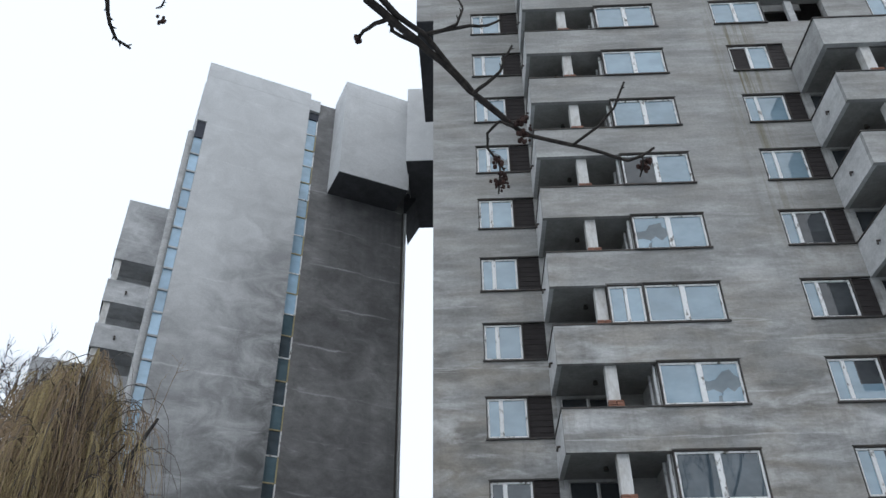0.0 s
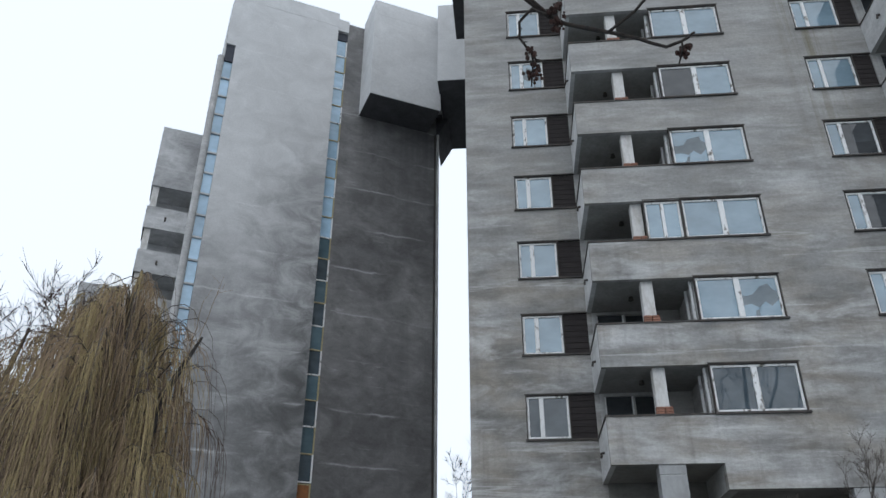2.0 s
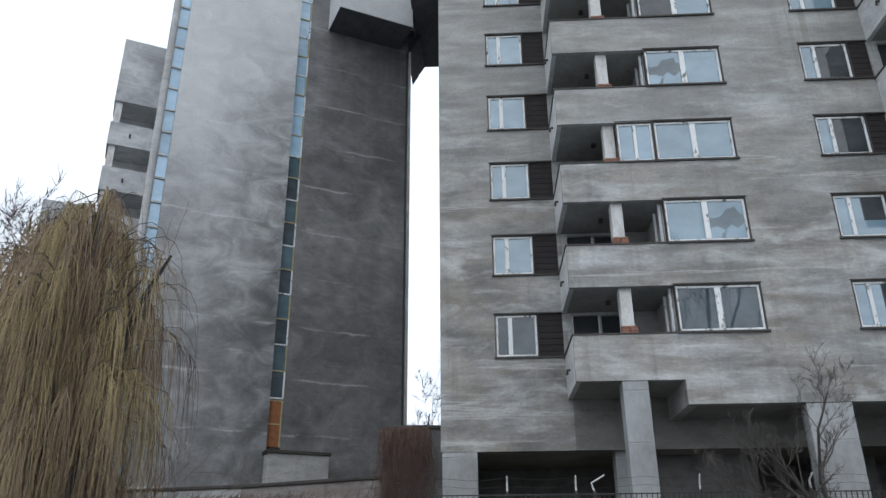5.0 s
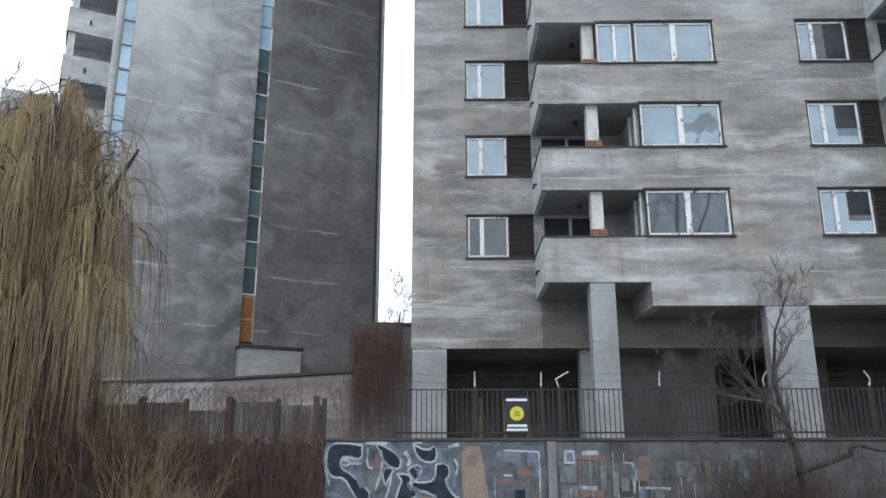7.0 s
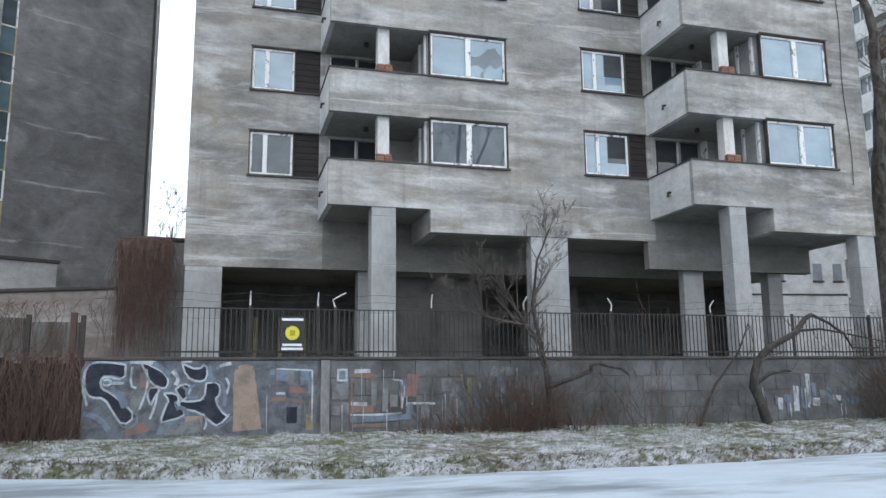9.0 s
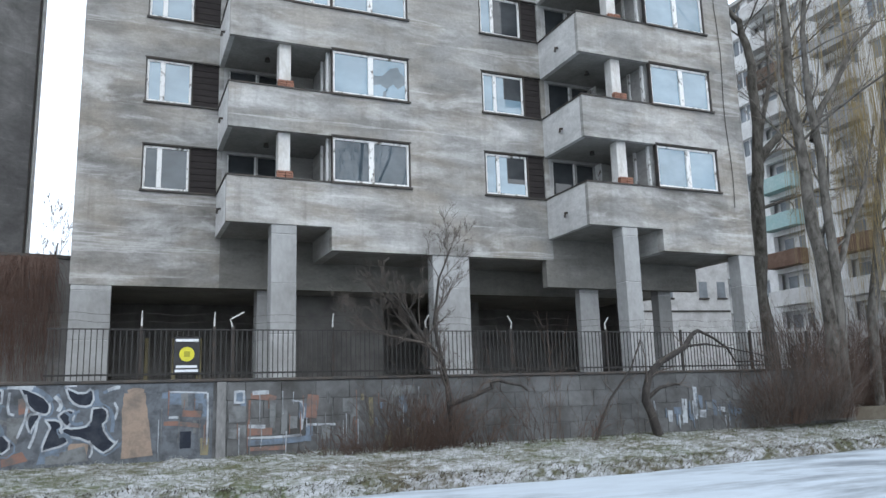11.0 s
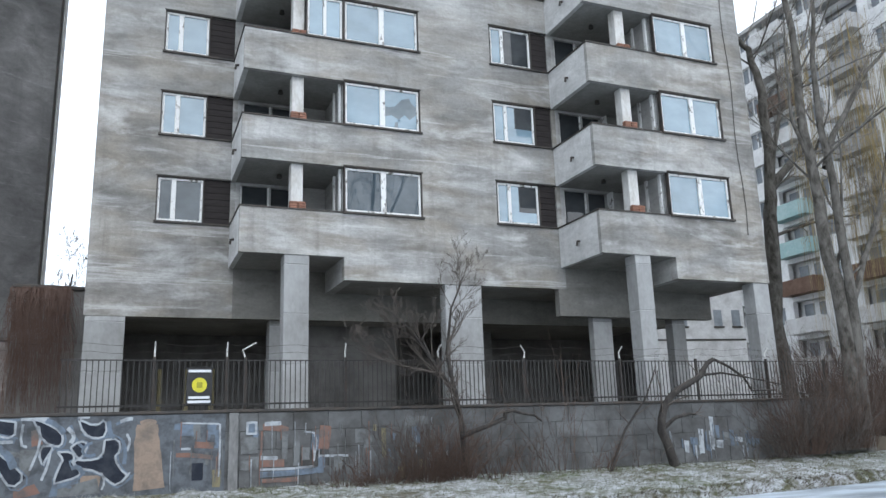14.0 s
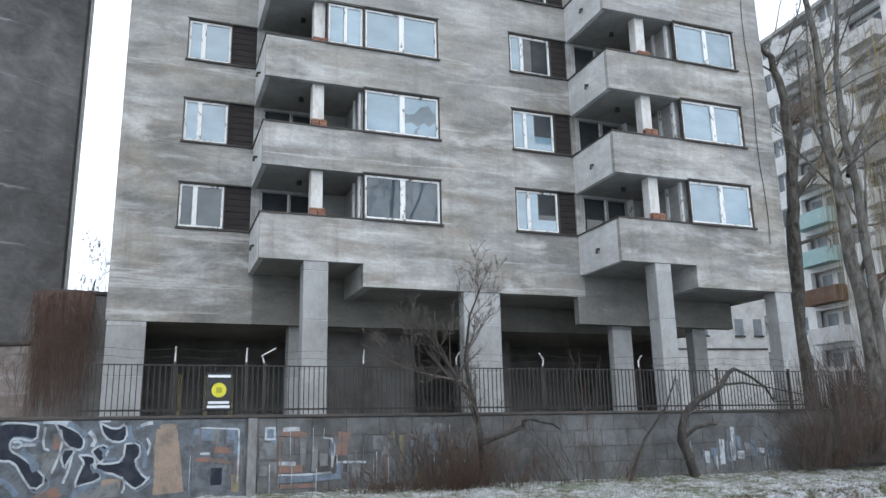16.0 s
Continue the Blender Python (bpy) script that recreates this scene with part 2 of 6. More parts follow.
    if soot_shade:
        # sooty runs from one upper corner, with the jutting box's shade painted in
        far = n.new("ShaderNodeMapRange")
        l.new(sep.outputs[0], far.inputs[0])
        far.inputs[1].default_value, far.inputs[2].default_value = soot_shade[0], soot_shade[1]
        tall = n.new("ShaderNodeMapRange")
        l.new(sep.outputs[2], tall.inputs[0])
        tall.inputs[1].default_value, tall.inputs[2].default_value = soot_shade[2], soot_shade[3]
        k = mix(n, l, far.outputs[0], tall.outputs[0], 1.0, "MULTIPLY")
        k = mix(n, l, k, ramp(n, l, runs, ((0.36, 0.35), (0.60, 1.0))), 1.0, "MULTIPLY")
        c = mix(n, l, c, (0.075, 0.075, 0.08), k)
    c = mix(n, l, c, ramp(n, l, fine, ((0.28, 0.72), (0.72, 1.2))), 0.5, "MULTIPLY")
    l.new(c, bs.inputs["Base Color"])
    bs.inputs["Roughness"].default_value = 0.93
    bs.inputs["Specular IOR Level"].default_value = 0.2
    both = n.new("ShaderNodeMath")
    both.operation = "ADD"
    l.new(fine, both.inputs[0])
    l.new(speck, both.inputs[1])
    bump(n, l, bs, both.outputs[0], 0.5, 0.03)
    return m


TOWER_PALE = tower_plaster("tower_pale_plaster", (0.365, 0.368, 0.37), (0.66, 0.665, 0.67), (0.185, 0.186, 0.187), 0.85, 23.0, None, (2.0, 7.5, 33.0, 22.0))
# its upper right also carries the painted shade below the jutting box
TOWER_DARK = tower_plaster("tower_damp_shaded_plaster", (0.22, 0.217, 0.215), (0.46, 0.46, 0.465), (0.135, 0.133, 0.134), 0.75, None, (8.0, 14.0, 23.0, 37.0))
TOWER_WING = tower_plaster("tower_wing_plaster", (0.50, 0.502, 0.505), (0.62, 0.62, 0.625), (0.34, 0.34, 0.342), 0.4)
# for thin sheets below jutting parts: the undersides' shade is put into this colour
SHADE_DARK = concrete("shade_dark_soffit", (0.075, 0.076, 0.082), (0.12, 0.12, 0.125), (0.05, 0.05, 0.055), 0.4, False, 0.5)
STONE_SLAB = worn("stone_cladding_slab", (0.365, 0.37, 0.37), (0.265, 0.265, 0.26), (1, 1, 0.6), 1.6, 0.85, relief=0.3, edge=(0.4, 0.7), by_object=0.12)
COLUMN = concrete("column_stone", (0.42, 0.42, 0.42), (0.54, 0.54, 0.53), (0.3, 0.3, 0.3), 0.7, damp=0.25)
POST_WHITE = worn("worn_whitewash", (0.60, 0.595, 0.58), (0.42, 0.40, 0.37), (1, 1, 0.4), 4, 0.85, edge=(0.45, 0.7))
FRAME_WHITE = worn("flaking_white_paint", (0.74, 0.745, 0.74), (0.17, 0.155, 0.14), (1, 1, 0.45), 7, 0.6, edge=(0.56, 0.63))
SILL = worn("dark_sheet_metal", (0.05, 0.049, 0.048), (0.085, 0.07, 0.06), size=3, rough=0.6, metal=0.3)
GLASS_BLUE = glazing("pale_window_glass", (0.16, 0.245, 0.305))
GLASS_DARK = glazing("dark_window_glass", (0.035, 0.04, 0.045), 0.03, 1.6)
GLASS_MID = glazing("mirroring_window_glass", (0.05, 0.07, 0.085), 0.015, 1.62)
GLASS_GAP = glazing("half_dark_glass", (0.12, 0.15, 0.17), 0.05, 1.6)
GLASS_TEAL = glazing("teal_strip_glass", (0.075, 0.125, 0.15), 0.12, 1.6)
GLASS_SKY = glazing("sky_strip_glass", (0.30, 0.44, 0.56), 0.15, 1.6)
NOTCH_SHADE = worn("notch_shade_filler", (0.05, 0.055, 0.07), (0.075, 0.08, 0.095), size=2, rough=0.8)
SHUTTER = worn("dark_timber_panel", (0.024, 0.020, 0.020), (0.040, 0.034, 0.033), (1, 1, 8), 2, 0.8)
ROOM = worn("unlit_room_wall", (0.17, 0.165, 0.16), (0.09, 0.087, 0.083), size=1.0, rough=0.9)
BRICK = worn("orange_brick", (0.29, 0.14, 0.095), (0.19, 0.105, 0.08), size=9, rough=0.9, by_object=0.15)
IRON = worn("weathered_iron", (0.05, 0.048, 0.046), (0.08, 0.06, 0.05), size=12, rough=0.65, metal=0.3)
YELLOW_TRIM = worn("ochre_trim", (0.42, 0.36, 0.20), (0.30, 0.27, 0.19), size=6, rough=0.7)
ORANGE = worn("orange_board", (0.32, 0.13, 0.05), (0.22, 0.10, 0.05), size=5, rough=0.75)


# ---- mesh helpers ----
def slab(bm, x0, x1, y0, y1, z0, z1, bevel=0.0):
    """Adds a box, with bevelled edges where asked, to a bmesh."""
    r = bmesh.ops.create_cube(bm, size=1.0)
    for v in r["verts"]:
        v.co = Vector(((x0 + x1) / 2 + v.co.x * (x1 - x0), (y0 + y1) / 2 + v.co.y * (y1 - y0), (z0 + z1) / 2 + v.co.z * (z1 - z0)))
    if bevel:
        es = {e for v in r["verts"] for e in v.link_edges}
        bmesh.ops.bevel(bm, geom=list(es), offset=bevel, segments=1, affect="EDGES")


def boxes(*rows, bevel=0.0):
    bm = bmesh.new()
    for row in rows:
        slab(bm, *row, bevel=bevel)
    return bm


def mesh_of(name, bm, material):
    me = bpy.data.meshes.new(name)
    bm.to_mesh(me)
    bm.free()
    me.materials.append(material)
    return me


def part(name, bm, material, parent, label=""):
    """Links a bmesh, in world coordinates, as one mesh object under a thing or a part."""
    ob = new(name, bm if isinstance(bm, bpy.types.Mesh) else mesh_of(name, bm, material))
    ob.parent = parent
    if label:
        ob["label"] = label
    return ob


def thing(name, label, category, group="", kind="", at=None):
    ob = new(name)
    if at is not None:
        ob.matrix_basis = at
    return tagged(ob, label, category, group, kind)


def solid(name, bm, material, label, category, group="", kind=""):
    return tagged(new(name, mesh_of(name, bm, material)), label, category, group, kind)


def tube(bm, pts, radii, sides=6):
    """A tapered, bent round bar along points; adds to a bmesh."""
    rings = []
    for i, p in enumerate(pts):
        a, b = pts[max(i - 1, 0)], pts[min(i + 1, len(pts) - 1)]
        d = (Vector(b) - Vector(a)).normalized()
        u = d.orthogonal().normalized()
        if rings:
            u = (last - d * last.dot(d)).normalized() if (last - d * last.dot(d)).length > 1e-4 else u
        last = u
        w = d.cross(u)
        rings.append([bm.verts.new(Vector(p) + (u * math.cos(2 * math.pi * k / sides) + w * math.sin(2 * math.pi * k / sides)) * radii[i]) for k in range(sides)])
    for r0, r1 in zip(rings, rings[1:]):
        for k in range(sides):
            bm.faces.new((r0[k], r0[(k + 1) % sides], r1[(k + 1) % sides], r1[k]))
    for r in (rings[0][::-1], rings[-1]):
        if sides > 2:
            bm.faces.new(r)


# ---- the stepped apartment block ----
H = 2.785                     # storey height
RAIL, HEAD, SOFF = 7.99, 9.42, 6.62   # rail and sill, window head, balcony soffit of the first storey
Y1, Y2, Y3 = 23.89, 21.45, 19.03      # the three facade planes
XL, XB1, XW2, XB2, XW4, XR = -1.31, 2.63, 5.65, 12.93, 15.62, 19.30
TOP = 41.4
TH = 0.30
block = thing("apartment_block", "stepped grey plaster apartment block, abandoned, standing on stone columns", "apartment block", at=pose(9, 30, 1.2))
INV = block.matrix_basis.inverted()


def in_block(name, bm, material, label="", parent=None):
    ob = part(name, bm, material, parent or block, label)
    if parent is None:
        ob.matrix_parent_inverse = INV
    return ob


def facade(x0, x1, y, z0, z1, openings, th=TH):
    """One closed wall sheet of thickness th with rectangular holes (x0, x1, z0, z1) right through it."""
    xs = sorted({x0, x1, *(min(max(v, x0), x1) for o in openings for v in o[:2])})
    zs = sorted({z0, z1, *(min(max(v, z0), z1) for o in openings for v in o[2:])})
    full = {}
    for i, (a, b) in enumerate(zip(xs, xs[1:])):
        for j, (c, d) in enumerate(zip(zs, zs[1:])):
            mx, mz = (a + b) / 2, (c + d) / 2
            full[i, j] = not any(o[0] < mx < o[1] and o[2] < mz < o[3] for o in openings)
    bm = bmesh.new()
    vert = {}

    def v(i, j, side):
        if (i, j, side) not in vert:
            vert[i, j, side] = bm.verts.new((xs[i], y + th * side, zs[j]))
        return vert[i, j, side]

    for (i, j), f in full.items():
        if not f:
            continue
        bm.faces.new((v(i, j, 0), v(i + 1, j, 0), v(i + 1, j + 1, 0), v(i, j + 1, 0)))
        bm.faces.new((v(i, j, 1), v(i, j + 1, 1), v(i + 1, j + 1, 1), v(i + 1, j, 1)))
        for di, dj, p, q in ((-1, 0, (i, j), (i, j + 1)), (1, 0, (i + 1, j + 1), (i + 1, j)), (0, -1, (i + 1, j), (i, j)), (0, 1, (i, j + 1), (i + 1, j + 1))):
            if not full.get((i + di, j + dj)):
                bm.faces.new((v(*p, 0), v(*q, 0), v(*q, 1), v(*p, 1)))
    bmesh.ops.recalc_face_normals(bm, faces=bm.faces)
    return bm


def window(x0, x1, y, z0, z1, bars, glass, bar=0.085, deep=0.09, broken=()):
    """White casement window in a hole: frame mesh with panes under it. bars: where the uprights stand (0..1)."""
    d0 = y + 0.05
    ox0, ox1, oz0, oz1 = x0, x1, z0, z1
    x0, x1, z0, z1 = x0 + 0.035, x1 - 0.035, z0 + 0.025, z1 - 0.035
    rows = [(x0, x1, d0, d0 + deep, z1 - 0.07, z1), (x0, x1, d0, d0 + deep, z0, z0 + 0.07), (x0, x0 + 0.07, d0, d0 + deep, z0 + 0.07, z1 - 0.07), (x1 - 0.07, x1, d0, d0 + deep, z0 + 0.07, z1 - 0.07)]
    for b in bars:
        xm = x0 + (x1 - x0) * b
        rows.append((xm - bar, xm + bar, d0 - 0.012, d0 + deep, z0 + 0.07, z1 - 0.07))
    w = in_block("window", boxes(*rows, bevel=0.008), FRAME_WHITE)
    xs = [x0] + [x0 + (x1 - x0) * b for b in bars] + [x1]
    for i, (a, b) in enumerate(zip(xs, xs[1:])):
        g = glass[i % len(glass)]
        pa, pb = a + 0.06, b - 0.06
        pane = boxes((pa, pb, d0 + 0.04, d0 + 0.05, z0 + 0.06, z1 - 0.06))
        part("pane", pane, GLASS_GAP if i in broken else g, w, "dim inner pane behind broken glass" if i in broken else "")
        if i in broken:
            for shape in shards():
                part("glass_shard", shard(shape, pa + 0.01, pb - 0.01, d0 + 0.033, z0 + 0.075, z1 - 0.075), GLASS_BLUE, w, "jagged piece of pale broken glass")
    part("outer_frame", boxes((ox0, x0 - 0.001, d0 - 0.06, d0 + deep, oz0, oz1), (x1 + 0.001, ox1, d0 - 0.06, d0 + deep, oz0, oz1), (x0, x1, d0 - 0.06, d0 + deep, z1 + 0.001, oz1), (x0, x1, d0 - 0.06, d0 + deep, oz0, z0 - 0.001)), SILL, w, "dark outer frame")
    x0, x1, z0, z1 = ox0, ox1, oz0, oz1
    part("sill", boxes((x0 - 0.04, x1 + 0.04, y - 0.08, y - 0.014, z0 - 0.06, z0 - 0.002)), SILL, w, "dark sheet metal sill")
    part("head_flashing", boxes((x0 - 0.03, x1 + 0.03, y - 0.035, y - 0.012, z1 - 0.002, z1 + 0.03)), SILL, w, "dark strip above the window")
    return w


def shards():
    """Outlines, across and up in 0..1, of the pieces of glass still standing in a broken pane."""
    j = lambda v: min(1.0, max(0.0, v + random.uniform(-0.05, 0.05)))
    flip = random.random() < 0.35
    sets = (((0, 0.28), (0.2, 0.34), (0.52, 0.2), (0.34, 0.12), (0.3, 0.0), (0, 0)),
            ((0.42, 0), (0.44, 0.22), (0.62, 0.34), (0.78, 0.28), (1, 0.42), (1, 0)),
            ((0, 1), (1, 1), (1, 0.62), (0.84, 0.7), (0.8, 0.82), (0.5, 0.76), (0.28, 0.6), (0.12, 0.5), (0, 0.56)))
    return [[(1 - x if flip else x, z) if x in (0, 1) or z in (0, 1) else (j(1 - x if flip else x), j(z)) for x, z in piece] for piece in sets]


def shard(shape, x0, x1, y, z0, z1):
    """One thin piece of glass."""
    bm = bmesh.new()
    f = bm.faces.new([bm.verts.new((x0 + (x1 - x0) * a, y, z0 + (z1 - z0) * b)) for a, b in shape])
    r = bmesh.ops.extrude_face_region(bm, geom=[f])
    for v in r["geom"]:
        if isinstance(v, bmesh.types.BMVert):
            v.co.y += 0.004
    bmesh.ops.recalc_face_normals(bm, faces=bm.faces)
    return bm


def shutter(x0, x1, y, z0, z1):
    """Dark boarded panel between a window and the corner of the next balcony: each board is a piece."""
    n = 7
    step = (z1 - z0) / n
    sh = in_block("board_panel", boxes((x0, x1, y + 0.112, y + 0.14, z0, z1)), SHUTTER, "dark boarded panel beside the window")
    me = None
    for i in range(n):
        if me is None:
            me = mesh_of("board", boxes((x0, x1, y + 0.07, y + 0.11, z0, z0 + step - 0.015)), SHUTTER)
        part("board", me, SHUTTER, sh).location = (0, 0, i * step)
    part("sill", boxes((x0 + 0.041, x1 - 0.02, y - 0.07, y + 0.06, z0 - 0.05, z0 - 0.002)), SILL, sh)
    part("head_flashing", boxes((x0 + 0.021, x1 - 0.02, y - 0.025, y + 0.05, z1 - 0.002, z1 + 0.04)), SILL, sh)


def balcony(x0, x1, y, yb, s, k, column, glazed=False):
    """Balcony with solid parapet: floor slab, front and side wall, coping, post with brick foot, back wall with door."""
    z0, z1 = SOFF + s, RAIL + s
    b = in_block("balcony", boxes((x0 + 0.02, x1, y + 0.02, yb, z0 + 0.006, z0 + 0.23)), SOFFIT, "balcony floor slab with grey soffit")
    part("parapet", boxes((x0, x1, y, y + 0.15, z0, z1 - 0.045)), PLASTER, b, "weathered plaster parapet").matrix_parent_inverse = Matrix()
    part("side_parapet", boxes((x0, x0 + 0.15, y + 0.15, yb, z0, z1 - 0.045)), SIDE_PALE, b, "paler side parapet")
    part("coping", boxes((x0 - 0.03, x1, y - 0.03, y + 0.18, z1 - 0.045, z1), (x0 - 0.03, x0 + 0.18, y + 0.18, yb, z1 - 0.045, z1)), SILL, b, "dark sheet metal coping")
    zh = HEAD + s
    cx = column
    part("post", boxes((cx - 0.18, cx + 0.18, y + 0.2, y + 0.55, z0 + 0.22, zh + 0.03), bevel=0.015), POST_WHITE, b, "whitewashed balcony post")
    rows = [(cx - 0.23 + 0.24 * i, cx - 0.005 + 0.24 * i, y + 0.02, y + 0.19, z1 + 0.002 + 0.075 * j, z1 + 0.07 + 0.075 * j) for i in range(2) for j in range(3 if k < 2 else 2)]
    for r in rows:
        part("brick", boxes(r, bevel=0.008), BRICK, b)
    # drain stub through the side wall
    bm = bmesh.new()
    tube(bm, [(x0 + 0.02, y + 1.2, z0 + 0.62), (x0 - 0.09, y + 1.2, z0 + 0.61), (x0 - 0.11, y + 1.2, z0 + 0.47)], [0.04, 0.04, 0.035], 8)
    part("drain_stub", bm, IRON, b, "short rusty drain pipe")
    # small ceiling lamp
    bm = bmesh.new()
    bmesh.ops.create_cone(bm, cap_ends=True, segments=12, radius1=0.09, radius2=0.06, depth=0.14, matrix=pose((x0 + x1) / 2 - 0.2, y + 1.3, zh - 0.06))
    part("ceiling_lamp", bm, SILL, b, "small dark lamp under the ceiling")
    # rear wall of the recess
    xa = x0 + 0.15
    bw = in_block("recess_wall", facade(xa, x1, yb, z0 + 0.23, zh + 0.05, [(xa + 0.15, xa + 1.05, z0 + 0.9, zh - 0.1), (xa + 1.1, xa + 1.85, z0 + 0.25, zh - 0.1)]), PLASTER_PALE)
    part("recess_window", boxes((xa + 0.15, xa + 1.05, yb + 0.1, yb + 0.13, z0 + 0.9, zh - 0.1)), GLASS_DARK, bw, "dark balcony window")
    part("recess_frame", boxes((xa + 0.15, xa + 0.2, yb + 0.05, yb + 0.098, z0 + 0.9, zh - 0.1), (xa + 1.0, xa + 1.05, yb + 0.05, yb + 0.098, z0 + 0.9, zh - 0.1), (xa + 0.2, xa + 1.0, yb + 0.05, yb + 0.098, z0 + 0.9, z0 + 0.96)), FRAME_WHITE, bw)
    part("balcony_door", boxes((xa + 1.1, xa + 1.85, yb + 0.16, yb + 0.19, z0 + 0.25, zh - 0.1)), GLASS_DARK, bw, "dark open balcony door")
    part("door_frame", boxes((xa + 1.85, xa + 1.91, yb - 0.3, yb - 0.002, z0 + 0.24, zh - 0.1)), FRAME_WHITE, bw)
    # glazed return wall towards the room
    part("return_frame", boxes((x1 - 0.09, x1 - 0.02, y + 0.3, y + 0.42, z0 + 0.24, zh), (x1 - 0.09, x1 - 0.02, y + 1.0, y + 1.1, z0 + 0.24, zh)), FRAME_WHITE, bw)
    if glazed:
        window(cx + 0.2, x1, y + 0.02, z1, zh, (0.5,), (GLASS_BLUE,), 0.05)
    return b


N1, N3 = 12, 6
LEVELS = [k for k in range(N1)]
# walls
open1 = [(0.45, XB1, RAIL + H * k, HEAD + H * k) for k in LEVELS]
in_block("wall", facade(XL, XB1 + 0.15, Y1, 5.08, TOP, open1), PLASTER, "weathered grey plaster wall with pale lime streaks")
open2 = []
for k in LEVELS:
    open2.append((XW2, 8.14, RAIL + H * k, HEAD + H * k))
    if k < 7:
        open2.append((10.7, XB2, RAIL + H * k, HEAD + H * k))
    else:
        open2.append((10.5, 15.2, RAIL + H * k, HEAD + H * k))
        open2.append((17.0, 18.6, RAIL + H * k, HEAD + H * k))
low2 = [o for o in open2 if o[3] < RAIL + 6.5 * H]
ZT = RAIL + 6 * H
in_block("wall", facade(XW2, XB2 + 0.15, Y2, 5.93, ZT, [o for o in low2 if o[2] < ZT - 0.5]), PLASTER, "weathered grey plaster wall with pale lime streaks")
in_block("wall", facade(XW2, XR, Y2, ZT, TOP, [o for o in open2 if o[2] >= ZT - 0.01]), PLASTER, "upper plaster wall above the terrace")
open3 = [(XW4, 18.1, RAIL + H * k, HEAD + H * k) for k in range(N3)]
in_block("wall", facade(XW4, XR, Y3, 5.93, ZT, open3), PLASTER, "weathered grey plaster wall with pale lime streaks")
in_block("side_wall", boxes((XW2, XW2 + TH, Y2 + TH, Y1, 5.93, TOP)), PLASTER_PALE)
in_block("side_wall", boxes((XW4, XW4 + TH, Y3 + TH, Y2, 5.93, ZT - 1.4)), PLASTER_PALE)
in_block("side_wall", boxes((XR - TH, XR, Y3 + TH, 40.0, 5.93, ZT)), PLASTER)
in_block("side_wall", boxes((XR - TH, XR, Y2 + TH, 40.0, ZT, TOP)), PLASTER)
in_block("side_wall", boxes((XL, XL + TH, Y1 + TH, 46.0, 5.08, TOP)), PLASTER)
in_block("rear_wall", boxes((XL + TH, XR, 45.7, 46.0, 5.08, TOP)), PLASTER)
in_block("roof", boxes((XL, XR, Y1 + TH, 46.0, TOP - 0.3, TOP + 0.02), (XW2, XR, Y2 + TH, Y1 + TH, TOP - 0.3, TOP + 0.02)), SILL)
in_block("terrace_roof", boxes((XB2 + 0.202, XR - TH - 0.002, Y3 + TH + 0.002, Y2 - 0.002, ZT - 1.35, ZT - 1.12)), SOFFIT)
in_block("terrace_parapet", boxes((XB2, XW4, Y3, Y3 + 0.2, SOFF + 6 * H, ZT), (XB2, XB2 + 0.2, Y3 + 0.2, Y2, SOFF + 6 * H, ZT)), PLASTER_PALE, "pale terrace parapet with drain holes")
in_block("terrace_coping", boxes((XB2 - 0.04, XR + 0.03, Y3 - 0.04, Y3 + 0.34, ZT + 0.002, ZT + 0.05), (XB2 - 0.04, XB2 + 0.24, Y3 + 0.34, Y2 - 0.002, ZT + 0.002, ZT + 0.05)), SILL)
# upper storeys that stand out past the side of the block
in_block("overhang", boxes((-2.12, XL - 0.002, Y1, 30.7, 31.4, TOP)), PLASTER, "upper storeys standing out past the side wall")
in_block("overhang_soffit", boxes((-2.1, XL - 0.004, Y1 + 0.02, 30.68, 31.35, 31.398)), SHADE_DARK, "underside of the overhang, shade put into its dark colour")
# soffits, the wall below the lowest storey and the undercroft ceiling
in_block("soffit", boxes((XW2 + 0.02, XR - TH, Y2 + TH, Y1 - 0.002, 5.95, 6.2)), SOFFIT)
in_block("soffit", boxes((XW4 + TH, XR - TH, Y3 + TH, Y2 - 0.002, 5.95, 6.2)), SOFFIT)
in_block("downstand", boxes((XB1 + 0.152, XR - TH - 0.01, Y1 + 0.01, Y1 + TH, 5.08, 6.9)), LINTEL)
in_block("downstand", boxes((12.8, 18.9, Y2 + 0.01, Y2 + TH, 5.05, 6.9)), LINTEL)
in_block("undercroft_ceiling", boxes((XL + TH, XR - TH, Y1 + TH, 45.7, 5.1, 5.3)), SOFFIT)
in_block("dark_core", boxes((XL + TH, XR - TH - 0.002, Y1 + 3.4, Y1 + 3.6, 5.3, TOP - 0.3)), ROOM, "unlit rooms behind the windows")
